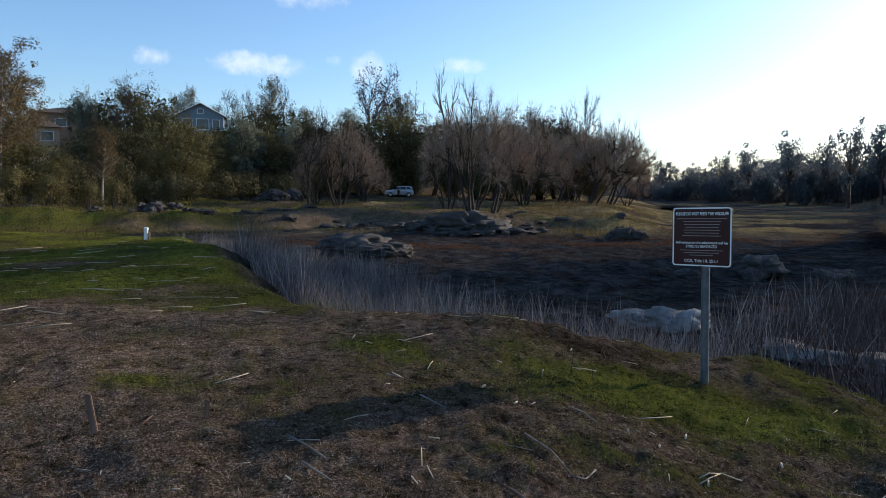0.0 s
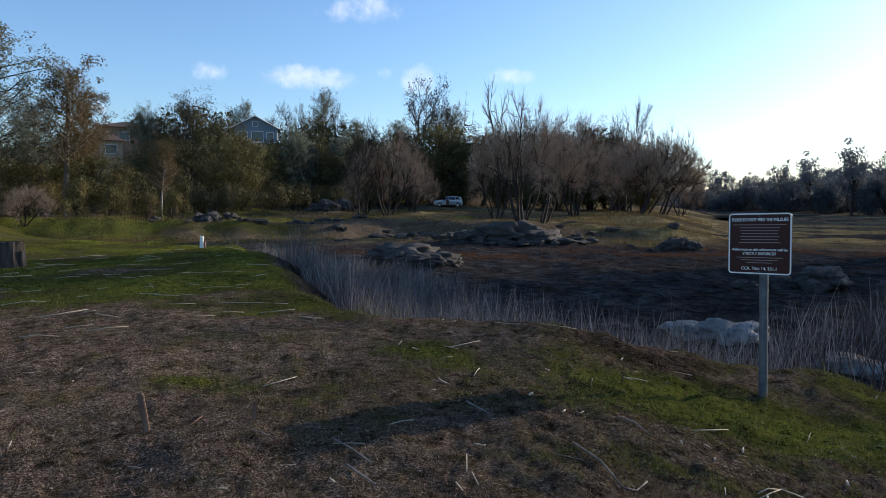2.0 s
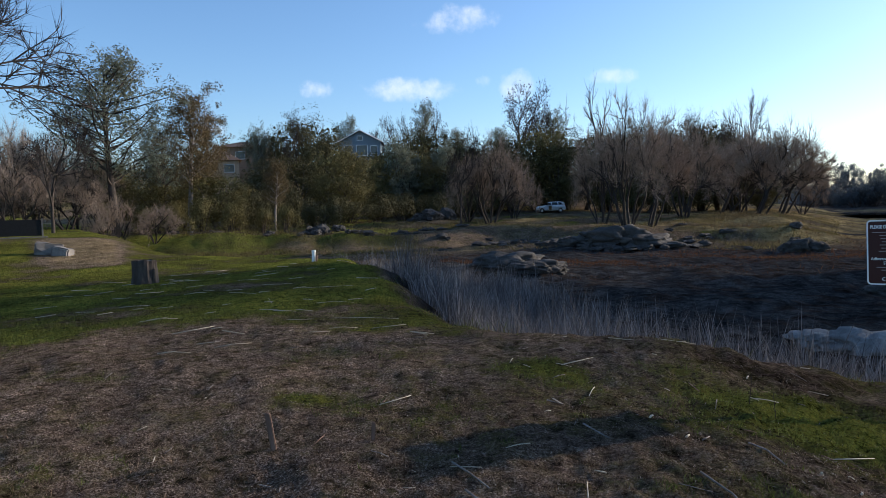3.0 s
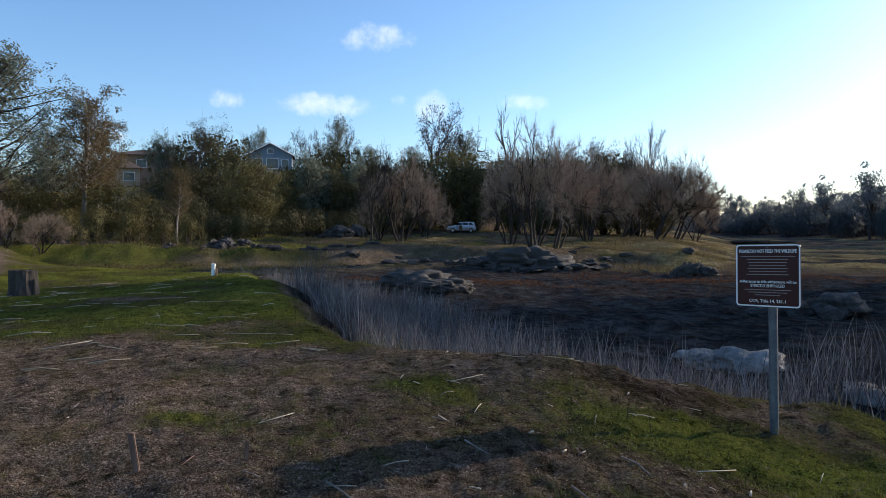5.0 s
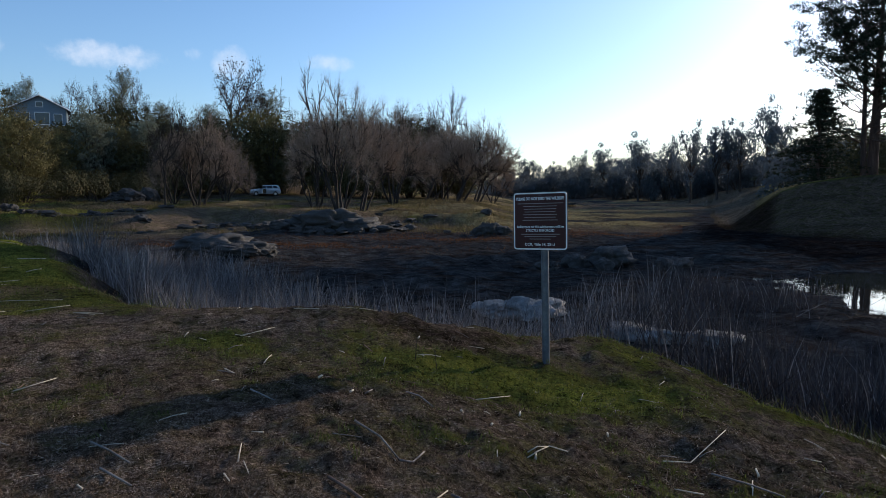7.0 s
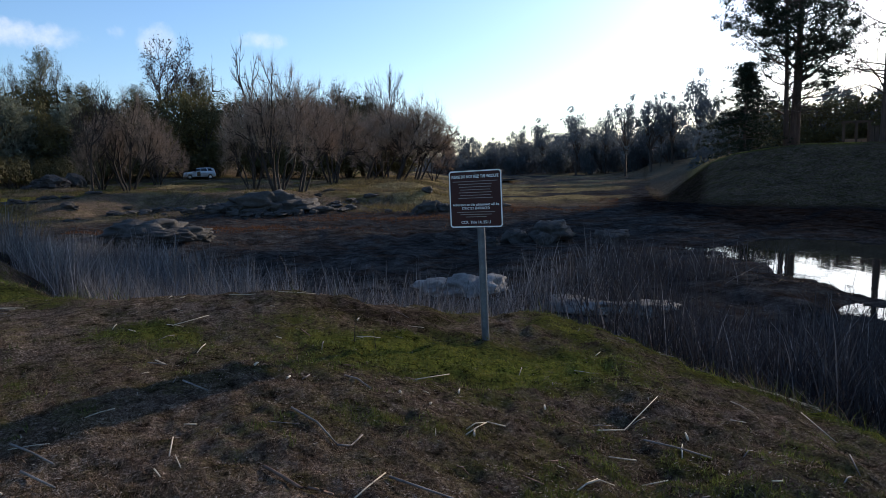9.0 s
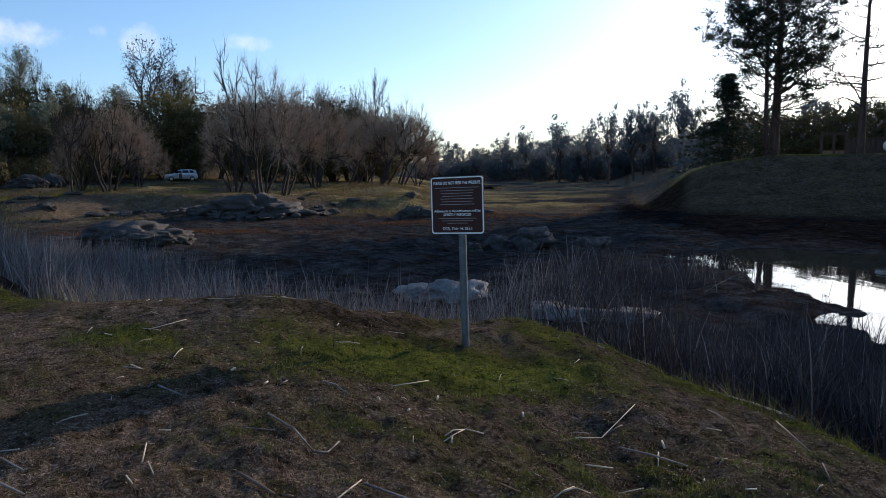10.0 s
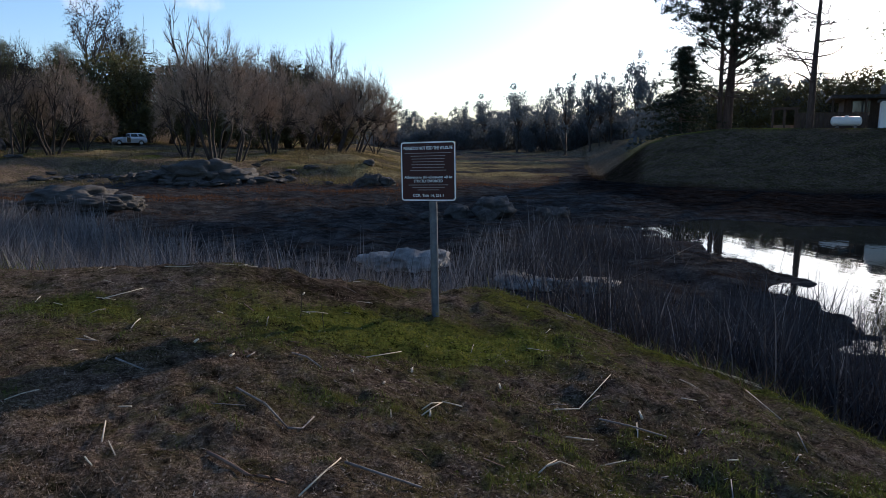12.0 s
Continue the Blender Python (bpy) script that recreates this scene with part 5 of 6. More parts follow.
def plant_litter():
    """Withered leaves and short stalks on the wet margin of the pool, the foot of the bank and the lake bed."""
    x, y, rs = scatter(90000, -12, 62, 6, 62, 101, 0.9)
    sm, sp, sb = inside(MOUND, x, y), inside(POOL, x, y), bank(x, y)[0]
    margin = smooth(-5.0, -0.2, sp) + 0.4 * smooth(0.0, 0.3, sb) + 0.5 * smooth(28, 33, y) * smooth(45, 38, y)
    keep = (sm < -1.0) & (sp < 0.1) & (sb < 1.02) & ((sb > 0.0) | (sb < -1.3) | (sp > -2.5)) & (rs.rand(len(x)) < (0.15 + margin) * smooth(0.40, 0.60, fbm(x, y, 1.3, 4)))
    x, y = x[keep], y[keep]
    n, r = keep.sum(), np.hypot(x, y)
    slivers("leaf_litter", M_LITTER, x, y, land(x, y) - 0.004, (0.03 + 0.06 * rs.rand(n)) * (0.6 + r / 22), (0.012 + 0.014 * rs.rand(n)) * (0.6 + r / 22), 0.9 + 0.6 * rs.rand(n), "orange-brown litter of leaves and stalks by the pool and the bank", "litter", 102, 0.1, 1)


def plant_shore_grass():
    """Tussocks of yellow-green grass on the far shore."""
    x, y, rs = scatter(110000, -38, 17, 40, 98, 111, 1.0)
    cov = cover_of(x, y)[0]
    keep = (rs.rand(len(x)) < smooth(0.42, 0.58, fbm(x, y, 2.4, 4)) * np.clip(cov[:, 0] + cov[:, 3], 0, 1)) & (inside(MOUND, x, y) < -2) & (np.abs(y - 99 + 0.05 * x) > 3.5)
    x, y = x[keep], y[keep]
    n = keep.sum()
    slivers("shore_grass", M_SHOREGRASS, x, y, land(x, y) - 0.02, 0.12 + 0.28 * rs.rand(n) ** 2, np.full(n, 0.05), 0.2 + 0.7 * rs.rand(n), "tussocks of yellow-green grass on the far shore", "grass", 112, 0.2, 1)


def plant_rusty_weeds():
    """Patches of rust-brown dead weeds where the lake bed meets the far shore."""
    x, y, rs = scatter(70000, -14, 30, 26, 60, 121, 1.0)
    band = np.exp(-((y - 35 - 0.25 * x) / 4.5) ** 2) + 0.6 * smooth(9, 14, x) * smooth(40, 46, y)
    keep = (rs.rand(len(x)) < band * smooth(0.46, 0.60, fbm(x, y * 1.5, 4.0, 4))) & (bank(x, y)[0] < 0.0)
    x, y = x[keep], y[keep]
    n = keep.sum()
    slivers("rusty_weeds", M_RUST, x, y, land(x, y) - 0.02, 0.08 + 0.22 * rs.rand(n) ** 2, np.full(n, 0.03), 0.2 + 0.9 * rs.rand(n), "rust-brown dead weeds on the edge of the lake bed", "weeds", 122, 0.2, 1)


def plant_rim_grass():
    """Longer tufts hanging over the rim of the mound towards the reeds."""
    x, y, rs = scatter(150000, -30, 62, 2.5, 20, 131)
    sm = inside(MOUND, x, y)
    keep = (sm > -1.6) & (sm < 0.5 * fbm(x, y, 1.0, 2)) & (rs.rand(len(x)) < 0.75 * smooth(0.44, 0.62, fbm(x, y, 0.45, 3)))
    x, y = x[keep], y[keep]
    n = keep.sum()
    dead = rs.rand(n) < 0.55
    length, tilt = 0.05 + 0.22 * rs.rand(n) ** 2, 0.15 + 0.9 * rs.rand(n)
    for m, name, mat, label in ((dead, "rim_straw", M_DRYGRASS, "dry tufts of grass on the rim of the mound"), (~dead, "rim_grass", M_GRASS, "green tufts of grass on the rim of the mound")):
        slivers(name, mat, x[m], y[m], land(x[m], y[m]) - 0.005, length[m], np.full(m.sum(), 0.005), tilt[m], label, "grass", 132, 0.35, 2)


def plant_chaff():
    """Flat flakes of straw and bark that lie on the matted grass."""
    x, y, rs = scatter(46000, -46, 56, 1.9, 9.0, 141)
    keep = (inside(MOUND, x, y) > -0.3) & (rs.rand(len(x)) < 0.25 + 0.9 * smooth(0.42, 0.62, fbm(x, y, 0.5, 3)))
    x, y = x[keep], y[keep]
    n = keep.sum()
    pale = rs.rand(n) < 0.5
    for m, name, mat, label in ((pale, "chaff", M_CHAFF, "pale flakes of straw on the matted grass"), (~pale, "bark_crumbs", M_LITTER, "dark crumbs of bark and stalk on the matted grass")):
        k = m.sum()
        slivers(name, mat, x[m], y[m], land(x[m], y[m]) + 0.006, 0.008 + 0.022 * rs.rand(k) ** 2, 0.004 + 0.004 * rs.rand(k), 1.15 + 0.5 * rs.rand(k), label, "litter", 142, 0.1, 1)


plant_chaff()
plant_rim_grass()
plant_rusty_weeds()
plant_litter()
plant_shore_grass()
plant_grass()
plant_reeds()
plant_scrub()
plant_brush()


# ---------------------------------------------------------------- rocks
def rock_mesh(seed, flat=0.6, rough=0.35, fine=3, mat=None):
    bm = bmesh.new()
    bmesh.ops.create_icosphere(bm, subdivisions=fine, radius=0.5)
    o = Vector((seed * 7.3, seed * 1.9, seed * 3.1))
    for v in bm.verts:
        p = v.co.normalized()
        k = 1 + rough * noise.noise(p * 1.3 + o) + rough * 0.7 * noise.noise(p * 2.9 + o) + rough * 0.35 * noise.noise(p * 7 + o) + rough * 0.2 * noise.noise(p * 15 + o)
        ledge = noise.noise(Vector((p.x * 0.8, p.y * 0.8, p.z * 5)) + o)
        facet = 0.022 * math.copysign(abs(ledge) ** 0.5, ledge)
        v.co = p * 0.5 * (k + facet)
        v.co.z = v.co.z * flat + 0.08
    me = bpy.data.meshes.new("boulder")
    bm.to_mesh(me)
    bm.free()
    me.materials.append(mat or M_GRANITE)
    if fine > 3:
        me.shade_smooth()
    return me


SHAPES = ((0.62, 0.42), (0.5, 0.5), (0.8, 0.4), (0.42, 0.36), (0.7, 0.55))
ROCKS = [rock_mesh(i + 1, f, g) for i, (f, g) in enumerate(SHAPES)]
CRAGS = [rock_mesh(i + 1, f, g, 4) for i, (f, g) in enumerate(SHAPES)]
SLABS = [rock_mesh(i + 1, f, g, 4, M_SLAB) for i, (f, g) in enumerate(SHAPES)]


def boulder(x, y, w, d, h, turn, i, label, sink=0.12, group="boulders on the lake bed"):
    ob = new("boulder", (SLABS if label == PALE else CRAGS if w > 0.95 and group.startswith("boulders") else ROCKS)[i % 5])
    z = float(land(np.array([x]), np.array([y]))[0])
    ob.matrix_basis = Matrix.LocRotScale((x, y, z + h * (0.30 - sink) * 0.5), Euler((0, 0, radians(turn))), (w, d, h * 1.25))
    return tagged(ob, label, "rock", group)


GREY, PALE = "weathered grey granite boulder half sunk in the ground", "low pale granite slab among the reeds"
for x, y, w, d, h, turn, i in ((-3.9, 27.2, 2.7, 2, 1.62, 20, 3), (-2.6, 26.9, 1.9, 1.4, 1.16, 10, 3), (-3.3, 26.3, 2.4, 1.1, 0.78, 170, 1), (-5.9, 27.2, 1.3, 0.9, 0.7, 10, 0), (-4.8, 27, 1.6, 1.1, 0.93, 60, 3), (-2.1, 27.4, 1.2, 1, 0.62, 120, 4),
                               (0.7, 43.2, 3.6, 2.4, 1.62, 0, 4), (2.7, 42.5, 2.8, 2, 1.31, 35, 0), (-1.1, 43.4, 2.4, 1.8, 1.24, 110, 1), (3.8, 41.9, 1.9, 1.3, 0.7, 160, 3), (-2.3, 42.6, 1.4, 1, 0.7, 30, 2), (1.7, 41.5, 2, 1.2, 0.7, 75, 3), (0, 42, 1.6, 1.1, 0.7, 20, 0),
                               (11, 23.8, 1.9, 1.5, 1.1, 35, 0), (9.5, 23.6, 1.1, 0.9, 0.85, 75, 0), (13.2, 22.9, 1.3, 0.9, 0.72, 15, 3), (8.2, 23, 1, 0.8, 0.72, 100, 1), (12.4, 22.2, 1, 0.9, 0.62, 200, 4), (10.2, 22.6, 0.8, 0.6, 0.54, 40, 2),
                               (10.4, 40, 1.5, 1.1, 1.01, 10, 4), (11.1, 39.5, 1, 0.9, 0.7, 70, 0), (9.7, 40.4, 0.9, 0.8, 0.62, 200, 2), (16.5, 44, 1, 0.7, 0.54, 0, 1)):
    boulder(x, y, w, d, h, turn, i, GREY)
for x, y, w, d, h, turn, i in ((4.95, 14.6, 1.5, 1.3, 1.15, 10, 3), (4.2, 14.9, 1.3, 1, 0.54, 70, 1), (5.9, 11.1, 1.5, 0.8, 0.54, -25, 3), (7, 10.6, 1, 0.7, 0.42, 20, 1), (6.3, 12.4, 0.8, 0.6, 0.3, 100, 1)):
    boulder(x, y, w, d, h, turn, i, PALE, 0.2)


def shore_rocks():
    rng = random.Random(8)
    def strew(n, az, r, small, large, label, group, tall=0.7, sink=0.2):
        for _ in range(n):
            x, y, z = at(az(), r())
            k = rng.uniform(small, large)
            boulder(x, y, k * 1.4, k, k * tall, rng.uniform(0, 360), rng.randrange(5), label, sink, group)
    strew(40, lambda: rng.uniform(-36, -13), lambda: rng.uniform(52, 60), 0.25, 0.8, "small grey stone on the lip of the grassy bank", "stones on the far shore")
    strew(14, lambda: rng.gauss(-24.0, 0.9), lambda: rng.uniform(58, 62), 0.5, 1.1, "broken boulder in a heap beside the track", "heap of boulders by the track", 1.1)
    strew(12, lambda: rng.gauss(-14.3, 0.7), lambda: rng.uniform(80, 84), 0.7, 1.7, "broken boulder in a heap beside the track", "heap of boulders by the track", 1.2)
    strew(22, lambda: rng.uniform(-14, -4), lambda: rng.uniform(44, 58), 0.3, 0.9, "small grey stone on the grassy shore", "stones on the far shore")
    strew(22, lambda: rng.uniform(4, 15), lambda: rng.uniform(43, 60), 0.25, 0.8, "small grey stone on the grassy shore", "stones on the far shore")
    strew(26, lambda: rng.gauss(1.0, 2.4), lambda: rng.uniform(41, 46), 0.35, 0.95, "broken grey rock on the side of the outcrop", "rocks on the outcrop", 0.9, 0.3)


shore_rocks()


# ---------------------------------------------------------------- straw and sticks on the ground
def stick(name, pts, w, mat, label, category="stick", group="", lift=0.008, sides=5, taper=0.4):
    w_ = Wood(len(pts))
    P = []
    for x, y in pts:
        P.append(Vector((x, y, float(land(np.array([x]), np.array([y]))[0]) + lift + w * 0.5)))
    fine = []
    for a, b in zip(P[:-1], P[1:]):
        m = (a + b) / 2
        zz = max(m.z, float(land(np.array([m.x]), np.array([m.y]))[0]) + lift + w * 0.4)
        fine += [a, Vector((m.x, m.y, zz))]
    fine.append(P[-1])
    n = len(fine)
    w_.tube(fine, [w * (0.5 - 0.5 * taper * i / n) for i in range(n)], sides)
    v, f = w_.v, w_.f
    f += [tuple(range(sides))[::-1], tuple(range(len(v) - sides, len(v)))]
    ob = mesh_part(name, raw_mesh(name, v, f, True), mat)
    return tagged(ob, label, category, group)


STRAW = "bleached broken reed stalk lying on the grass"
for a in (((1.91, 3.07), (2.14, 3.2), (2.51, 3.46)), ((1.09, 3.79), (1.38, 4.02)), ((-0.37, 5.1), (-0.14, 5.38)), ((-0.02, 6.08), (0.12, 5.98), (0.72, 6.12)), ((-0.12, 4.7), (-0.15, 4.42)),
          ((-1.45, 4.0), (-1.3, 4.2)), ((-3.13, 7.25), (-2.36, 7.36)), ((-2.97, 6.25), (-2.80, 6.4)), ((-2.88, 6.56), (-2.62, 6.72)), ((-3.6, 7.03), (-3.36, 7.18)), ((1.45, 2.38), (1.64, 2.57)),
          ((1.51, 2.44), (1.67, 2.48)), ((0.5, 2.2), (0.68, 2.43)), ((3.6, 3.5), (3.35, 2.98)), ((2.28, 2.88), (2.21, 2.78)), ((3.13, 3.59), (3.17, 3.43)), ((1.16, 2.96), (1.31, 3.1)), ((-5.48, 6.92), (-5.05, 7.07)), ((-3.88, 8.46), (-3.28, 8.34)), ((-7.89, 8.57), (-7.17, 8.2)), ((-10.6, 11.28), (-10.3, 11.2)), ((-4.82, 8.9), (-4.5, 8.4)), ((-6.3, 10.3), (-5.4, 9.6)), ((-7.56, 12.73), (-7.1, 13.2)), ((-4.9, 10.2), (-4.1, 10.5)), ((1.18, 3.02), (1.30, 3.1)), ((2.24, 2.83), (2.33, 2.95)), ((-0.12, 2.78), (-0.13, 2.99))):
    stick("straw", a, 0.0075, M_STRAW, STRAW, "straw", "straws on the mound")
for x, y in ((0.92, 3.33), (0.37, 3.69), (1.75, 3.38), (0.99, 5.37), (1.2, 2.96), (1.06, 3.25), (1.3, 3.55), (2.4, 3.0), (0.2, 3.95)):
    stick("straw", ((x, y), (x + 0.02, y + 0.055)), 0.014, M_STRAW, "short pale chip of reed on the grass", "straw", "straws on the mound")
TWIG = "grey weathered twig lying on the ground"
for a in (((0.37, 3.15), (0.47, 2.93), (0.54, 2.78)), ((0.54, 2.78), (0.60, 2.80), (0.66, 2.88)), ((-0.78, 3.12), (-0.55, 2.85)), ((-0.65, 2.81), (-0.49, 2.64)), ((-0.17, 3.79), (-0.03, 3.6)),
          ((0.69, 3.75), (0.79, 3.42)), ((2.12, 2.98), (2.35, 2.74)), ((0.69, 2.41), (0.92, 2.24))):
    stick("twig", a, 0.011, M_DEADWOOD, TWIG, "twig", "twigs on the mound")
stick("branch", ((0.24, 2.58), (0.30, 2.47), (0.36, 2.39), (0.42, 2.35), (0.47, 2.29)), 0.015, M_STAKE, "crooked piece of grey driftwood on the grass", "branch")


def loose_straw():
    rng = random.Random(17)
    k = 0
    while k < 60:
        az, r = rng.uniform(-46, -14), rng.uniform(6.5, 20)
        x, y, z = at(az, r)
        if float(inside(MOUND, np.array([x]), np.array([y]))[0]) < 0.4:
            continue
        a, l = rng.gauss(0.2, 0.45), rng.uniform(0.10, 0.5) * (0.6 + r / 25)
        stick("straw", ((x, y), (x + l * math.cos(a), y + l * math.sin(a))), 0.007 + 0.0005 * r, M_STRAW, STRAW, "straw", "straws on the mound", sides=4)
        k += 1
    k = 0
    while k < 130:
        az, r = rng.uniform(-42, 50), rng.uniform(2.3, 6.5)
        x, y, z = at(az, r)
        if float(inside(MOUND, np.array([x]), np.array([y]))[0]) < 0.1:
            continue
        a, l = rng.uniform(0, 6.28), rng.uniform(0.03, 0.16)
        m = M_STRAW if rng.random() < 0.3 else (M_DEADWOOD if rng.random() < 0.6 else M_STAKE)
        stick("straw" if m == M_STRAW else "twig", ((x, y), (x + l * math.cos(a), y + l * math.sin(a))), rng.uniform(0.004, 0.009), m, "small dry bit of stalk on the matted grass", "twig", "bits of stalk on the mound", sides=4)
        k += 1
    for _ in range(16):                                 # fallen stalks at the foot of the flank
        x, y = rng.uniform(3.9, 5.4), rng.uniform(2.6, 6.0)
        a, l = rng.uniform(-1.2, -0.4), rng.uniform(0.3, 0.8)
        stick("straw", ((x, y), (x + l * math.cos(a), y + l * math.sin(a))), 0.014, M_STRAW if rng.random() < 0.5 else M_DEADWOOD, "fallen reed stalk at the edge of the reeds", "straw", "straws on the mound", lift=0.05, sides=4)


loose_straw()


def stake(x, y, h, w, lean, label):
    bm = bmesh.new()
    box(bm, -w / 2, w / 2, -w / 3, w / 3, -0.1, h, 0.004)
    for v in bm.verts:
        if v.co.z > h * 0.9:
            v.co.z -= 0.35 * (v.co.x + w / 2)
    ob = part("stake", bm, M_STAKE)
    x, y, z = spot(x, y)
    ob.matrix_basis = pose(x, y, z, -6, lean, 20)
    return tagged(ob, label, "stake", "wooden stakes")


def dead_stem(x, y, h, lean):
    w = Wood(int(h * 1000))
    pts, d = w.limb(Vector((0, 0, -0.03)), Vector((lean, 0, 1)), h, 0.0035, 0.0012, 0.12, 0, 5, 5)
    for k in (2, 3, 4):
        w.limb(pts[k], Vector((0.5 if k % 2 else -0.5, 0.2, 0.8)), h * 0.22, 0.0018, 0.0006, 0.2, 0, 3, 3)
    ob = mesh_part("weed_stem", raw_mesh("weed_stem", w.v, w.f, True), M_WEED)
    ob.matrix_basis = pose(*spot(x, y))
    return tagged(ob, "thin dark dead weed stem standing in the green grass", "weed", "dead weed stems")


dead_stem(0.86, 4.62, 0.24, 0.05)
dead_stem(1.00, 4.52, 0.19, -0.04)
stake(-1.77, 3.19, 0.20, 0.030, -9, "weathered split wooden stake driven into the dry grass")
stake(-1.26, 3.33, 0.10, 0.022, 4, "short broken wooden stake in the dry grass")

# ---------------------------------------------------------------- the notice on its post
SIGN_X, SIGN_Y, SIGN_TURN = 1.985, 5.10, -41.5      # face turned towards the mound


def text_mesh(text, height, mat, parent, x, z, y, width=None, bold=0.0):
    cu = bpy.data.curves.new("lettering", "FONT")
    cu.body, cu.size, cu.align_x, cu.align_y, cu.extrude, cu.offset = text, height * 1.38, "CENTER", "CENTER", 0.0004, bold
    tmp = new("tmp", cu)
    bpy.context.view_layer.update()
    me = bpy.data.meshes.new_from_object(tmp.evaluated_get(bpy.context.evaluated_depsgraph_get()))
    bpy.data.objects.remove(tmp)
    xs = [v.co.x for v in me.vertices]
    k = width / (max(xs) - min(xs)) if width else 1.0
    for v in me.vertices:
        v.co = Vector((x + v.co.x * k, y - v.co.z, z + v.co.y))
    me.materials.clear()
    return mesh_part("lettering", me, mat, parent)


def rounded(bm, w, h, rad, y0, y1, inner=None):
    """A plate with rounded corners in the xz plane, or a frame when inner is given."""
    def ring(w, h, rad):
        out = []
        for cx, cz, a0 in ((w / 2 - rad, h / 2 - rad, 0), (-w / 2 + rad, h / 2 - rad, 90), (-w / 2 + rad, -h / 2 + rad, 180), (w / 2 - rad, -h / 2 + rad, 270)):
            for k in range(7):
                a = radians(a0 + 15 * k)
                out.append((cx + rad * math.cos(a), cz + rad * math.sin(a)))
        return out
    o = ring(w, h, rad)
    fr = [bm.verts.new((x, y0, z)) for x, z in o]
    bk = [bm.verts.new((x, y1, z)) for x, z in o]
    n = len(o)
    for i in range(n):
        bm.faces.new((fr[i], bk[i], bk[(i + 1) % n], fr[(i + 1) % n]))
    if inner is None:
        bm.faces.new(fr)
        bm.faces.new(bk[::-1])
    else:
        q = ring(w - 2 * inner, h - 2 * inner, max(rad - inner, 0.002))
        fi = [bm.verts.new((x, y0, z)) for x, z in q]
        bi = [bm.verts.new((x, y1, z)) for x, z in q]
        for i in range(n):
            j = (i + 1) % n
            bm.faces.new((fr[i], fr[j], fi[j], fi[i]))
            bm.faces.new((bk[j], bk[i], bi[i], bi[j]))
            bm.faces.new((fi[j], fi[i], bi[i], bi[j]))
    bmesh.ops.recalc_face_normals(bm, faces=bm.faces[:])
    return bm


def notice():
    x, y, z = spot(SIGN_X, SIGN_Y)
    root = thing("park_sign", pose(x, y, z, 0, 0, SIGN_TURN), "brown metal park notice with white lettering on a grey steel post", "sign")
    bm = bmesh.new()
    rod(bm, (0.015, 0.0, -0.35), (-0.062, 0.050, 1.385 - z), 0.0305, 0.0305, 20)
    part("post", bm, M_STEEL, root, "round galvanised steel post")
    S, cz = 0.457, 1.165 - z
    bm = rounded(bmesh.new(), S, S, 0.028, -0.002, 0.002)
    panel = part("panel", bm, M_BROWN, root, "brown painted metal plate")
    panel.matrix_basis = pose(-0.070, -0.004, cz, -1.5, -2.2, 0)
    bm = rounded(bmesh.new(), S - 0.004, S - 0.004, 0.026, -0.0032, -0.0021, 0.010)
    part("border", bm, M_WHITE, panel, "thin white painted border")
    back = rounded(bmesh.new(), S, S, 0.028, 0.0025, 0.0035)
    part("back_plate", back, M_STEEL, panel, "bare aluminium back")
    y0 = -0.0024
    text_mesh("PLEASE DO NOT FEED THE WILDLIFE", 0.024, M_WHITE, panel, 0, 0.177, y0, 0.405, 0.0006)
    text_mesh("Adherence to this advisement will be", 0.021, M_WHITE, panel, 0, -0.045, y0, 0.40, 0.0003)
    text_mesh("STRICTLY ENFORCED", 0.021, M_WHITE, panel, 0, -0.075, y0, 0.24, 0.0003)
    text_mesh("CCR, Title 14, 251.1", 0.023, M_WHITE, panel, 0, -0.186, y0, 0.255, 0.0003)
    for zz, w in ((0.140, 0.385), (0.118, 0.29), (0.096, 0.275), (0.074, 0.26), (0.052, 0.285), (0.030, 0.265), (0.008, 0.30), (-0.104, 0.33), (-0.123, 0.27), (-0.142, 0.18)):
        bm = bmesh.new()
        box(bm, -w / 2, w / 2, -0.0030, -0.0021, zz - 0.0026, zz + 0.0026)
        part("text_bar", bm, M_LETTER, panel)
    for zz in (0.205, -0.212):
        bm = bmesh.new()
        rod(bm, (0, -0.002, zz), (0, -0.008, zz), 0.008, 0.006, 6)
        part("bolt", bm, M_STEEL, panel)
    return root


M_LETTER = plain("faded_lettering", (0.24, 0.20, 0.19), 0.5, vary=0.1, scale=60)
notice()

# ---------------------------------------------------------------- things out on the mound
def standpipe():
    x, y, z = spot(-8.75, 19.2)
    root = thing("standpipe", pose(x, y, z, 0, 3, 0), "short white capped standpipe at the edge of the mound", "pipe")
    bm = bmesh.new()
    rod(bm, (0, 0, -0.2), (0, 0, 0.30), 0.055, 0.055, 16)
    part("pipe", bm, M_WHITE, root)
    bm = bmesh.new()
    rod(bm, (0, 0, 0.295), (0, 0, 0.36), 0.066, 0.062, 16)
    part("cap", bm, M_WHITE, root)
    bm = bmesh.new()
    box(bm, 0.075, 0.115, -0.03, 0.03, -0.1, 0.22, 0.006)
    part("marker", bm, M_STAKE, root, "dark wooden marker against the pipe")
    return root


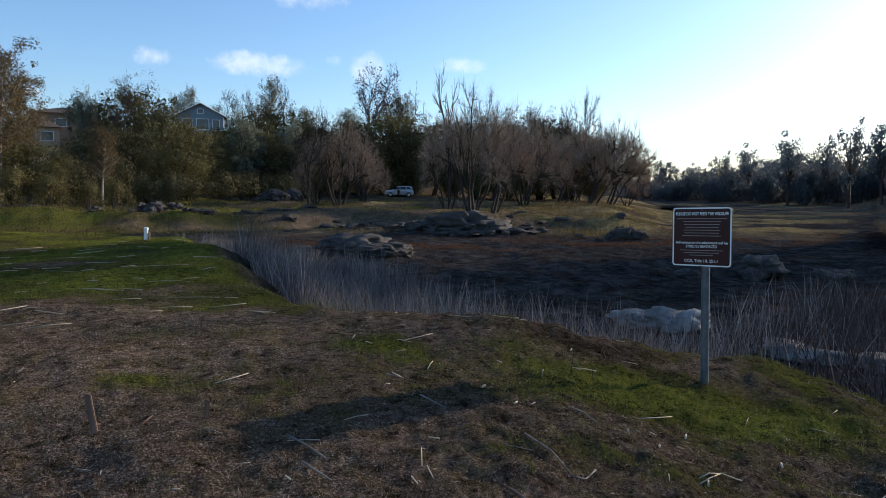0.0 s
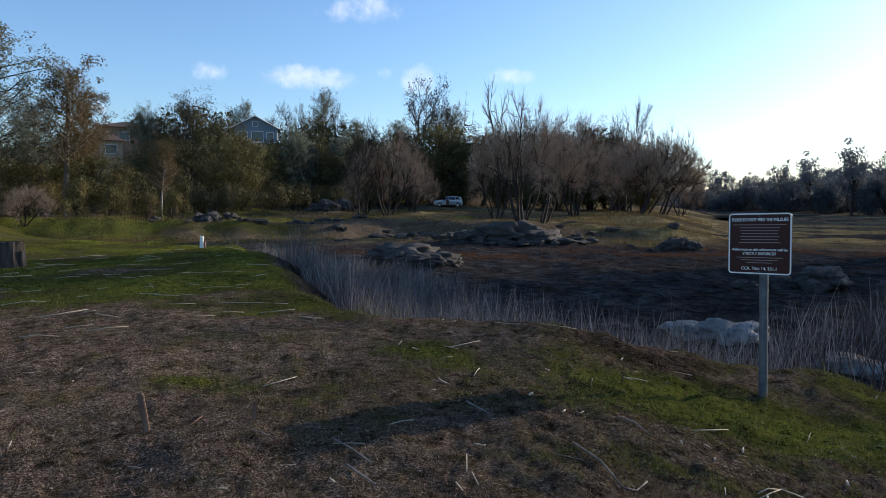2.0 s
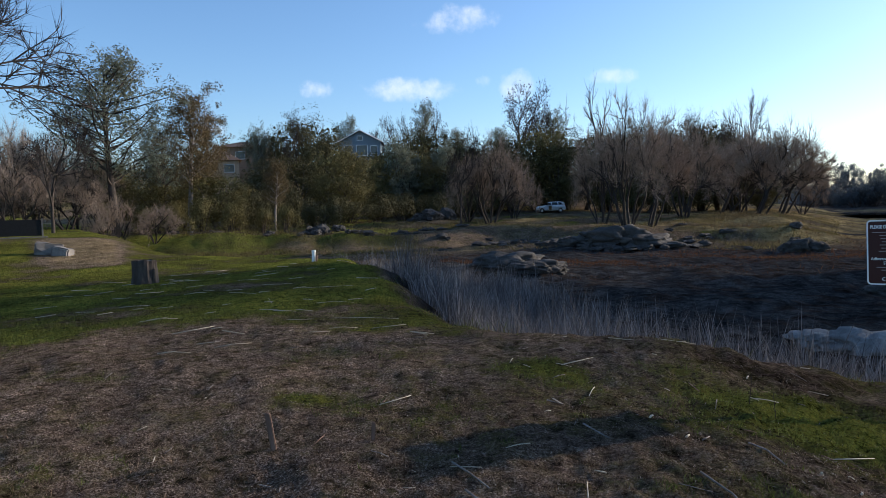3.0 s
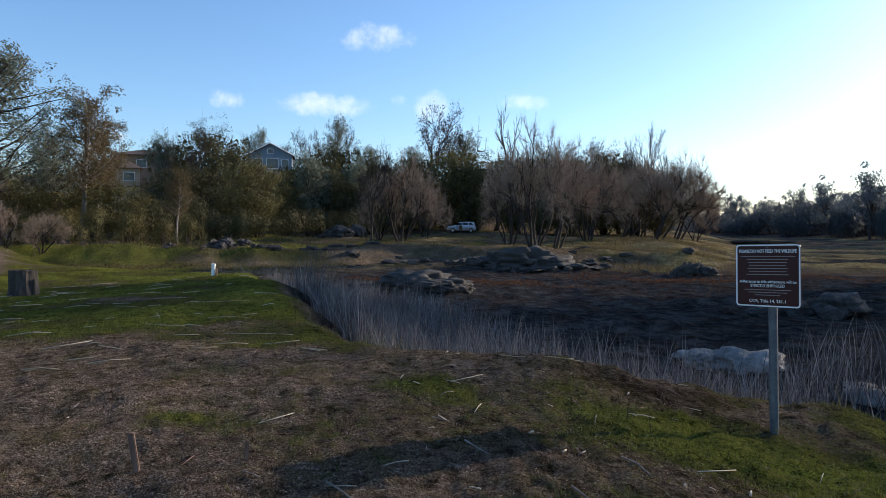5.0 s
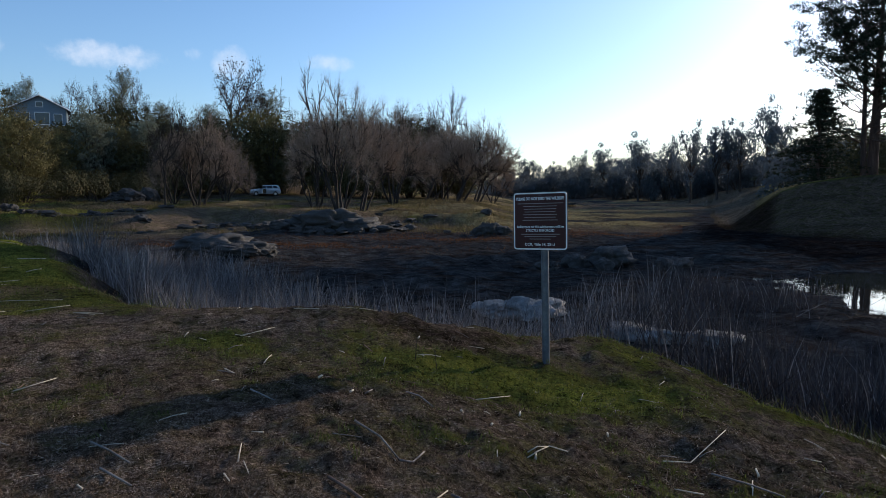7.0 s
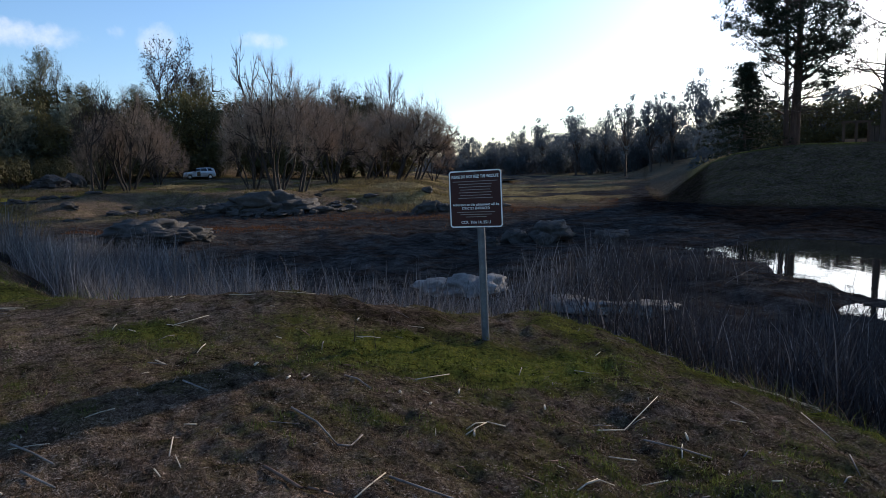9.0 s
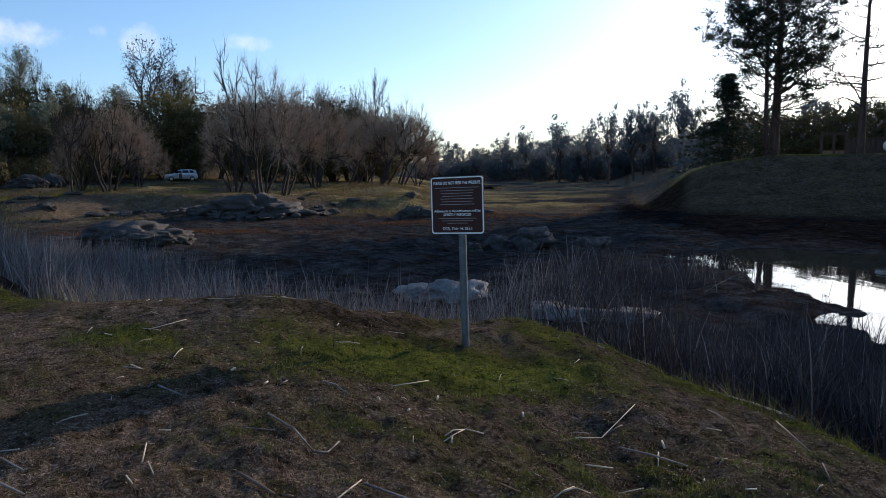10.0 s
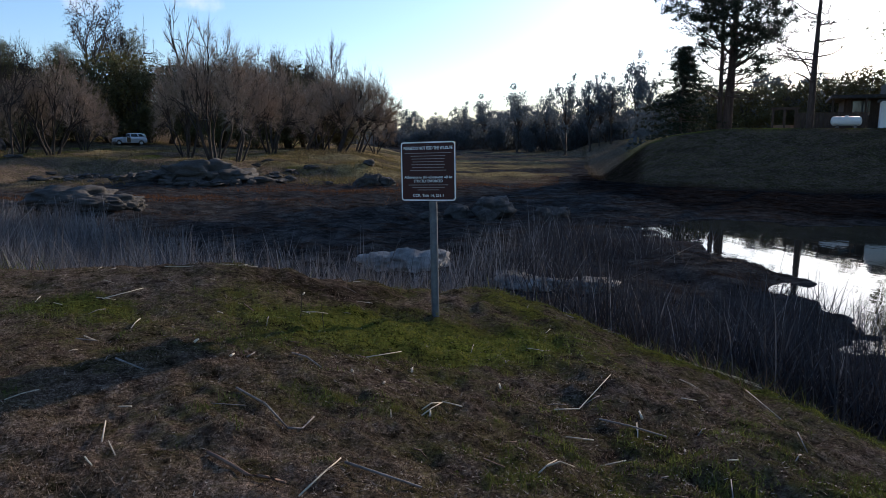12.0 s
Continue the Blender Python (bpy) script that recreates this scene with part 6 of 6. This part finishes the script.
def stump():
    x, y, z = at(-37.55, 18.0)
    root = thing("tree_stump", pose(x, y, z), "dark sawn-off tree stump with ragged bark on the green slope", "stump")
    bm = bmesh.new()
    n, rings = 26, 9
    prev = None
    rng = random.Random(4)
    for j in range(rings):
        f = j / (rings - 1)
        ring = []
        for k in range(n):
            a = 2 * math.pi * k / n
            r = 0.27 + 0.07 * (1 - f) ** 3 + 0.035 * noise.noise(Vector((math.cos(a) * 1.4, math.sin(a) * 1.4, f * 0.6))) + 0.016 * math.sin(a * 9 + 3 * f)
            top = 0.56 + 0.05 * noise.noise(Vector((math.cos(a) * 2, math.sin(a) * 2, 4)))
            ring.append(bm.verts.new((r * math.cos(a), r * math.sin(a), -0.1 + (top + 0.1) * f)))
        if prev:
            for k in range(n):
                bm.faces.new((prev[k], prev[(k + 1) % n], ring[(k + 1) % n], ring[k]))
        prev = ring
    part("bark", bm, M_BARK, root, "rough dark bark")
    bm = bmesh.new()
    bmesh.ops.create_circle(bm, cap_ends=True, segments=26, radius=0.262, matrix=Matrix.Translation((0, 0, 0.535)))
    part("cut_top", bm, M_DEADWOOD, root, "grey weathered cut face")
    bm = bmesh.new()
    box(bm, 0.27, 0.33, -0.08, 0.06, -0.1, 0.36, 0.015)
    part("splinter", bm, M_BARK, root, "upright slab of split bark")
    return root


def screen_fence():
    x, y, z = at(-50.2, 38)
    root = thing("screen_fence", pose(x, y, z, 0, 0, 40), "low black screened fence between pale posts behind the rise", "fence")
    for i in range(6):
        bm = bmesh.new()
        box(bm, -6 + 2.0 * i - 0.03, -6 + 2.0 * i + 0.03, -0.03, 0.03, -0.2, 0.92, 0.006)
        part("post", bm, M_CONCRETE, root)
        if i < 5:
            bm = bmesh.new()
            box(bm, -5.96 + 2.0 * i, -4.04 + 2.0 * i, -0.012, 0.012, 0.10, 0.86, 0.004)
            part("screen", bm, M_BLACK, root, "black mesh screen")
    bm = bmesh.new()
    box(bm, -6.2, 4.2, -0.10, -0.02, -0.02, 0.06, 0.01)
    part("base_rail", bm, M_CONCRETE, root, "pale bottom rail")
    return root


def concrete_block(az, r, l, h, turn):
    x, y, z = at(az, r)
    bm = bmesh.new()
    box(bm, -l / 2, l / 2, -0.22, 0.22, -0.15, h, 0.05)
    bmesh.ops.subdivide_edges(bm, edges=bm.edges[:], cuts=2, use_grid_fill=True)
    for v in bm.verts:
        v.co += Vector((noise.noise(v.co * 3), noise.noise(v.co * 3 + Vector((5, 0, 0))), noise.noise(v.co * 3 + Vector((0, 9, 0))))) * 0.05
    ob = part("concrete_block", bm, M_CONCRETE)
    ob.matrix_basis = pose(x, y, z, 0, 8, turn)
    return tagged(ob, "broken pale concrete block on the bare dirt slope", "concrete", "concrete blocks")


M_BLACK = plain("black_mesh", (0.012, 0.012, 0.013), 0.8, vary=0.2)
standpipe()
stump()
screen_fence()
concrete_block(-43.9, 29.5, 0.95, 0.42, 40)
concrete_block(-43.0, 29.0, 0.70, 0.30, 10)


# ---------------------------------------------------------------- the white car under the trees
def car():
    M_CARPAINT = plain("white_car_paint", (0.80, 0.81, 0.83), 0.22, spec=0.6, vary=0.03)
    M_GLASS = plain("dark_car_glass", (0.015, 0.017, 0.02), 0.06, spec=0.7, vary=0.1)
    M_TYRE = plain("tyre_rubber", (0.018, 0.018, 0.019), 0.8)
    M_RIM = plain("alloy_rim", (0.45, 0.46, 0.48), 0.3, metal=0.9)
    M_LAMP_RED = plain("red_lamp_glass", (0.30, 0.012, 0.012), 0.15)
    M_LAMP = plain("clear_lamp_glass", (0.55, 0.57, 0.60), 0.1)
    x, y, z = at(-4.3, 106)
    root = thing("car", pose(x, y, z + 0.02, 0, 0, 4), "white four-door sport utility car parked with a front door open", "car")
    lower = ((-2.20, 0.45), (-2.26, 0.62), (-2.20, 0.90), (-2.02, 1.00), (-1.25, 1.07), (-0.95, 1.12), (2.08, 1.12), (2.22, 0.95), (2.24, 0.55), (2.15, 0.36), (1.78, 0.34), (1.72, 0.60), (1.45, 0.74), (1.18, 0.60),
             (1.10, 0.32), (-1.02, 0.32), (-1.10, 0.60), (-1.38, 0.74), (-1.66, 0.60), (-1.74, 0.36))
    upper = ((-1.00, 1.10), (-0.45, 1.55), (-0.10, 1.66), (1.35, 1.68), (1.95, 1.58), (2.14, 1.12))

    def extrude(pts, w0, w1, mat, name, label="", parent=root):
        bm = bmesh.new()
        zs = [q[1] for q in pts]
        lo, hi = min(zs), max(zs)
        def wid(zz):
            return w0 + (w1 - w0) * (zz - lo) / (hi - lo)
        l = [bm.verts.new((px, -wid(pz), pz)) for px, pz in pts]
        r = [bm.verts.new((px, wid(pz), pz)) for px, pz in pts]
        n = len(pts)
        bm.faces.new(l), bm.faces.new(r[::-1])
        for i in range(n):
            j = (i + 1) % n
            bm.faces.new((l[j], l[i], r[i], r[j]))
        bmesh.ops.recalc_face_normals(bm, faces=bm.faces[:])
        bmesh.ops.bevel(bm, geom=[e for e in bm.edges], offset=0.045, segments=2, affect="EDGES", clamp_overlap=True)
        ob = part(name, bm, mat, parent, label)
        ob.data.shade_smooth()
        return ob
    body = extrude(lower, 0.90, 0.90, M_CARPAINT, "body")
    extrude(upper, 0.86, 0.70, M_CARPAINT, "cabin", "white cabin with a sloping tail")
    for pts, nm in ((((-0.84, 1.16), (-0.40, 1.52), (0.05, 1.56), (0.05, 1.16)), "front_window"), (((0.13, 1.16), (0.13, 1.57), (0.95, 1.58), (1.05, 1.16)), "rear_window"), (((1.15, 1.18), (1.05, 1.57), (1.55, 1.54), (1.80, 1.22)), "quarter_window")):
        for side in (-1, 1):
            bm = bmesh.new()
            a = [bm.verts.new((px, side * (0.885 - 0.16 * (pz - 1.10) / 0.58), pz)) for px, pz in pts]
            b = [bm.verts.new((px, side * (0.80 - 0.16 * (pz - 1.10) / 0.58), pz)) for px, pz in pts]
            bm.faces.new(a), bm.faces.new(b[::-1])
            for i in range(4):
                bm.faces.new((a[i], b[i], b[(i + 1) % 4], a[(i + 1) % 4]))
            bmesh.ops.recalc_face_normals(bm, faces=bm.faces[:])
            part(nm, bm, M_GLASS, root, "dark tinted side window")
    for nm, q in (("windscreen", ((-1.0, 1.13), (-0.44, 1.58))), ("tail_window", ((2.11, 1.20), (1.97, 1.55)))):
        bm = bmesh.new()
        (xa, za), (xb, zb) = q
        o = -0.02 if xa < 0 else 0.02
        vs = [bm.verts.new(v) for v in ((xa + o, -0.74, za), (xa + o, 0.74, za), (xb + o, 0.62, zb), (xb + o, -0.62, zb))]
        f = bm.faces.new(vs)
        bmesh.ops.solidify(bm, geom=[f], thickness=0.02)
        part(nm, bm, M_GLASS, root, "dark glass")
    for wx in (-1.38, 1.45):
        for side in (-1, 1):
            bm = bmesh.new()
            rod(bm, (wx, side * 0.70, 0.34), (wx, side * 0.90, 0.34), 0.34, 0.34, 28)
            bmesh.ops.bevel(bm, geom=[e for e in bm.edges if e.calc_face_angle(0) > 1], offset=0.04, segments=2, affect="EDGES")
            tyre = part("wheel", bm, M_TYRE, root, "black tyre")
            bm = bmesh.new()
            rod(bm, (wx, side * 0.88, 0.34), (wx, side * 0.912, 0.34), 0.22, 0.20, 20)
            part("rim", bm, M_RIM, tyre, "alloy rim")
    bm = bmesh.new()
    box(bm, -0.86, 0.10, -0.912, -0.899, 0.40, 1.10, 0.01)
    part("door_opening", bm, M_GLASS, root, "dark front doorway")
    bm = bmesh.new()
    box(bm, -0.05, 0.05, 0, 0.95, 0.42, 1.10, 0.02)
    door = part("front_door", bm, M_CARPAINT, root, "opened white front door")
    door.matrix_basis = pose(-0.86, -0.93, 0, 0, 0, 180 + 28)
    bm = bmesh.new()
    box(bm, -0.02, 0.02, 0.08, 0.85, 1.12, 1.50, 0.01)
    part("door_window", bm, M_GLASS, door, "dark door window")
    for side in (-1, 1):
        bm = bmesh.new()
        box(bm, -2.27, -2.10, side * 0.72 - 0.14, side * 0.72 + 0.14, 0.76, 0.90, 0.02)
        part("headlight", bm, M_LAMP, root, "clear headlight")
        bm = bmesh.new()
        box(bm, 2.14, 2.25, side * 0.76 - 0.12, side * 0.76 + 0.12, 0.88, 1.08, 0.02)
        part("tail_light", bm, M_LAMP_RED, root, "red tail light")
        bm = bmesh.new()
        box(bm, -0.80, -0.66, side * 1.0 - 0.09, side * 1.0 + 0.09, 1.12, 1.25, 0.03)
        part("wing_mirror", bm, M_CARPAINT, root)
        bm = bmesh.new()
        rod(bm, (-0.2, side * 0.62, 1.70), (1.6, side * 0.62, 1.68), 0.02, 0.02, 6)
        part("roof_rail", bm, M_TYRE, root, "black roof rail")
    bm = bmesh.new()
    box(bm, -2.30, -2.18, -0.85, 0.85, 0.38, 0.58, 0.04)
    part("bumper", bm, M_CARPAINT, root)
    bm = bmesh.new()
    box(bm, -2.285, -2.19, -0.45, 0.45, 0.62, 0.78, 0.015)
    part("grille", bm, M_TYRE, root, "dark grille")
    return root


car()


# ---------------------------------------------------------------- houses
M_STUCCO = speckled("tan_stucco", (0.32, 0.23, 0.15), (0.44, 0.33, 0.22), (0.52, 0.40, 0.28), 2, 0.9, 0.01)
M_BLUEWALL = speckled("blue_grey_siding", (0.12, 0.17, 0.21), (0.17, 0.23, 0.28), (0.22, 0.28, 0.33), 2, 0.8, 0.01, (0.2, 0.2, 6))
M_ROOF = speckled("brown_shingles", (0.06, 0.04, 0.03), (0.12, 0.085, 0.065), (0.18, 0.13, 0.10), 4, 0.9, 0.03, (1, 1, 3))
M_DARKROOF = speckled("dark_shingles", (0.035, 0.035, 0.037), (0.065, 0.066, 0.07), (0.10, 0.10, 0.105), 4, 0.9, 0.03)
M_PANE = plain("window_glass", (0.03, 0.038, 0.05), 0.05, spec=0.7, vary=0.1)
M_TAN = speckled("weathered_boards", (0.16, 0.10, 0.065), (0.25, 0.165, 0.11), (0.34, 0.24, 0.165), 4, 0.85, 0.006, (0.3, 0.3, 4))


def house(name, az, r, turn, w, d, h, rise, wall, roof, label, windows, base=0.0, hip=False, deck=False, chimney=False):
    x, y, z = at(az, r)
    root = thing(name, pose(x, y, base, 0, 0, turn), label, "house")
    bm = bmesh.new()
    box(bm, -w / 2, w / 2, -d / 2, d / 2, -6.0, h, 0.02)
    if not hip:                                                   # gable end faces the lake
        for yy in (-d / 2, d / 2):
            a, b, c = bm.verts.new((-w / 2, yy, h)), bm.verts.new((w / 2, yy, h)), bm.verts.new((0, yy, h + rise))
            bm.faces.new((a, b, c))
    part("wall", bm, wall, root)
    o = 0.55
    bm = bmesh.new()
    if hip:
        k = min(w, d) * 0.45
        v = [bm.verts.new(q) for q in ((-w / 2 - o, -d / 2 - o, h), (w / 2 + o, -d / 2 - o, h), (w / 2 + o, d / 2 + o, h), (-w / 2 - o, d / 2 + o, h), (-w / 2 + k, 0, h + rise), (w / 2 - k, 0, h + rise))]
        fs = [(0, 1, 5, 4), (1, 2, 5), (2, 3, 4, 5), (3, 0, 4), (3, 2, 1, 0)]
    else:
        s = rise / (w / 2)
        v = [bm.verts.new(q) for q in ((-w / 2 - o, -d / 2 - o, h - o * s), (0, -d / 2 - o, h + rise), (w / 2 + o, -d / 2 - o, h - o * s), (-w / 2 - o, d / 2 + o, h - o * s), (0, d / 2 + o, h + rise), (w / 2 + o, d / 2 + o, h - o * s))]
        fs = [(0, 1, 4, 3), (1, 2, 5, 4)]
    faces = [bm.faces.new([v[i] for i in f]) for f in fs]
    if not hip:
        bmesh.ops.solidify(bm, geom=faces, thickness=-0.22)
    bmesh.ops.recalc_face_normals(bm, faces=bm.faces[:])
    rf = part("roof", bm, roof, root)
    if not hip:
        for sgn in (-1, 1):
            bm = bmesh.new()
            rod(bm, (sgn * (w / 2 + o), -d / 2 - o - 0.05, h - o * rise / (w / 2) + 0.1), (0, -d / 2 - o - 0.05, h + rise + 0.1), 0.11, 0.11, 6)
            part("bargeboard", bm, M_WHITE, rf, "pale bargeboard")
    if chimney:
        bm = bmesh.new()
        box(bm, w * 0.2, w * 0.2 + 0.8, -0.4, 0.4, h, h + rise + 1.0, 0.03)
        part("chimney", bm, wall, rf)
    for wx, wz, ww, wh in windows:
        bm = bmesh.new()
        box(bm, wx - ww / 2 - 0.10, wx + ww / 2 + 0.10, -d / 2 - 0.07, -d / 2 + 0.02, wz - wh / 2 - 0.10, wz + wh / 2 + 0.10, 0.01)
        win = part("window", bm, M_WHITE, root, "white window frame")
        bm = bmesh.new()
        box(bm, wx - ww / 2, wx + ww / 2, -d / 2 - 0.085, -d / 2 - 0.05, wz - wh / 2, wz + wh / 2)
        part("pane", bm, M_PANE, win, "dark window glass")
    if deck:
        bm = bmesh.new()
        box(bm, -w / 2 - 0.5, w / 2 + 1.5, -d / 2 - 2.4, -d / 2 - 0.1, -0.15, 0.05, 0.02)
        part("deck", bm, M_TAN, root, "wooden deck")
        n = 11
        for i in range(n):
            px = -w / 2 - 0.45 + (w + 1.9) * i / (n - 1)
            bm = bmesh.new()
            box(bm, px - 0.06, px + 0.06, -d / 2 - 2.36, -d / 2 - 2.24, -2.6 if i % 3 == 0 else 0.0, 1.05, 0.01)
            part("post", bm, M_WHITE, root, "pale railing post")
        for zz in (1.05, 0.55):
            bm = bmesh.new()
            box(bm, -w / 2 - 0.5, w / 2 + 1.5, -d / 2 - 2.37, -d / 2 - 2.25, zz, zz + 0.1, 0.01)
            part("rail", bm, M_WHITE, root, "pale deck rail")
    return root


house("house", -20.1, 148, 16, 8.5, 9, 4.2, 2.2, M_BLUEWALL, M_DARKROOF, "blue-grey gabled house with a railed deck on the hill", ((-2.4, 2.5, 1.6, 1.6), (0.4, 2.4, 2.2, 2.0), (2.9, 2.5, 1.2, 1.5), (0, 4.9, 1.0, 0.8)), 11.8, deck=True)
house("house", -31.6, 128, 34, 6.4, 9, 3.2, 2.2, M_STUCCO, M_ROOF, "tan stucco house with a brown hipped roof behind the trees", ((-2.0, 1.8, 1.4, 1.3), (1.5, 1.8, 1.6, 1.3)), 7.6, hip=True)
house("house", -29.6, 140, 20, 9.5, 9, 4.6, 1.4, M_TAN, M_ROOF, "long brown boarded house half hidden by dark oaks", ((-3.5, 3.0, 1.6, 1.3), (0.0, 3.0, 1.6, 1.3), (3.5, 3.0, 1.6, 1.3)), 9.6, hip=True, chimney=True)


# ---------------------------------------------------------------- on the bank: tank, pergola, cabin, shed
def gas_tank():
    x, y, z = at(50.6, 65)
    root = thing("gas_tank", pose(x, y, z, 0, 0, -38) @ Matrix.Scale(0.74, 4), "white horizontal propane tank on concrete feet on the bank", "tank")
    bm = bmesh.new()
    L, R, n = 2.5, 0.5, 24
    prof = [(-L / 2 - R * 0.55 * math.cos(radians(a)) * 1.0, R * math.sin(radians(a))) for a in (4, 20, 40, 60, 78, 90)] + [(L / 2 + R * 0.55 * math.cos(radians(a)), R * math.sin(radians(a))) for a in (90, 78, 60, 40, 20, 4)]
    prev = None
    for px, pr in prof:
        ring = [bm.verts.new((px, pr * math.cos(2 * math.pi * k / n), 0.85 + pr * math.sin(2 * math.pi * k / n))) for k in range(n)]
        if prev:
            for k in range(n):
                bm.faces.new((prev[k], prev[(k + 1) % n], ring[(k + 1) % n], ring[k]))
        prev = ring
    bmesh.ops.recalc_face_normals(bm, faces=bm.faces[:])
    ob = part("tank_body", bm, M_WHITE, root)
    ob.data.shade_smooth()
    bm = bmesh.new()
    rod(bm, (0, 0, 1.30), (0, 0, 1.48), 0.2, 0.17, 16)
    part("valve_dome", bm, M_WHITE, root, "small valve dome")
    for px in (-0.85, 0.85):
        bm = bmesh.new()
        box(bm, px - 0.12, px + 0.12, -0.4, 0.4, -0.2, 0.42, 0.02)
        part("foot", bm, M_CONCRETE, root, "concrete foot")
    return root


def pergola():
    x, y, z = at(46.6, 68)
    root = thing("pergola", pose(x, y, z, 0, 0, -44) @ Matrix.Scale(0.8, 4), "small dark wooden pergola with square posts on the lawn", "pergola")
    for px in (-1.15, 0.0, 1.15):
        for py in (-0.9, 0.9):
            bm = bmesh.new()
            box(bm, px - 0.10, px + 0.10, py - 0.10, py + 0.10, -0.2, 2.1, 0.015)
            part("post", bm, M_DARKWOOD, root)
    for py in (-0.9, 0.9):
        bm = bmesh.new()
        box(bm, -1.4, 1.4, py - 0.08, py + 0.08, 2.1, 2.28, 0.015)
        part("beam", bm, M_DARKWOOD, root)
    bm = bmesh.new()
    box(bm, -1.0, 1.0, 0.2, 0.6, 0.0, 0.42, 0.02)
    part("bench", bm, M_TAN, root, "pale wooden bench")
    return root


def cabin():
    x, y, z = at(52.4, 78)
    root = thing("cabin", pose(x, y, z, 0, 0, -46), "low dark wooden cabin with a flat overhanging roof and terrace", "house")
    bm = bmesh.new()
    box(bm, -3.0, 9.0, -3, 3, -1.0, 2.7, 0.02)
    part("wall", bm, M_DARKWOOD, root)
    bm = bmesh.new()
    box(bm, -4.2, 9.6, -4.6, 3.6, 2.7, 3.0, 0.03)
    part("roof", bm, M_DARKROOF, root)
    bm = bmesh.new()
    box(bm, 0.5, 9.4, -3.6, 3.4, 3.0, 4.3, 0.03)
    part("upper_roof", bm, M_DARKROOF, root)
    for wx in (-1.6, 0.6, 2.8):
        bm = bmesh.new()
        box(bm, wx - 0.8, wx + 0.8, -3.06, -2.95, 1.0, 2.6, 0.01)
        win = part("window", bm, M_DARKWOOD, root, "dark window frame")
        bm = bmesh.new()
        box(bm, wx - 0.7, wx + 0.7, -3.08, -3.04, 1.1, 2.5)
        part("pane", bm, M_PANE, win)
    for i in range(5):
        px = -4.0 + 2.6 * i
        bm = bmesh.new()
        box(bm, px - 0.07, px + 0.07, -4.5, -4.36, -0.5, 2.7, 0.01)
        part("porch_post", bm, M_DARKWOOD, root)
    return root


def terrace_fence():
    x, y, z = at(49.6, 67)
    root = thing("terrace_fence", pose(x, y, z, 0, 0, -44) @ Matrix.Scale(0.8, 4), "dark boarded terrace fence beside the cabin", "fence")
    for i in range(15):
        bm = bmesh.new()
        box(bm, -3.2 + 0.44 * i, -2.80 + 0.44 * i, -0.03, 0.03, -0.3, 1.55 + 0.04 * (i % 2), 0.01)
        part("board", bm, M_DARKWOOD, root)
    bm = bmesh.new()
    box(bm, -3.3, 3.5, -0.08, 0.08, 1.6, 1.72, 0.01)
    part("rail", bm, M_DARKWOOD, root)
    return root


def shed():
    x, y, z = at(54.0, 65)
    root = thing("shed", pose(x, y, z, 0, 0, -50), "small white shed on a pale slab above the bank", "shed")
    bm = bmesh.new()
    box(bm, -1.6, 1.6, -1.2, 1.2, 0.0, 2.1, 0.02)
    part("wall", bm, M_WHITE, root)
    bm = bmesh.new()
    box(bm, -1.8, 1.8, -1.4, 1.4, 2.1, 2.22, 0.02)
    part("roof", bm, M_DARKROOF, root)
    bm = bmesh.new()
    box(bm, -2.6, 2.2, -1.7, 1.7, -0.5, 0.02, 0.02)
    part("slab", bm, M_CONCRETE, root, "concrete slab")
    return root


gas_tank()
pergola()
cabin()
terrace_fence()
shed()
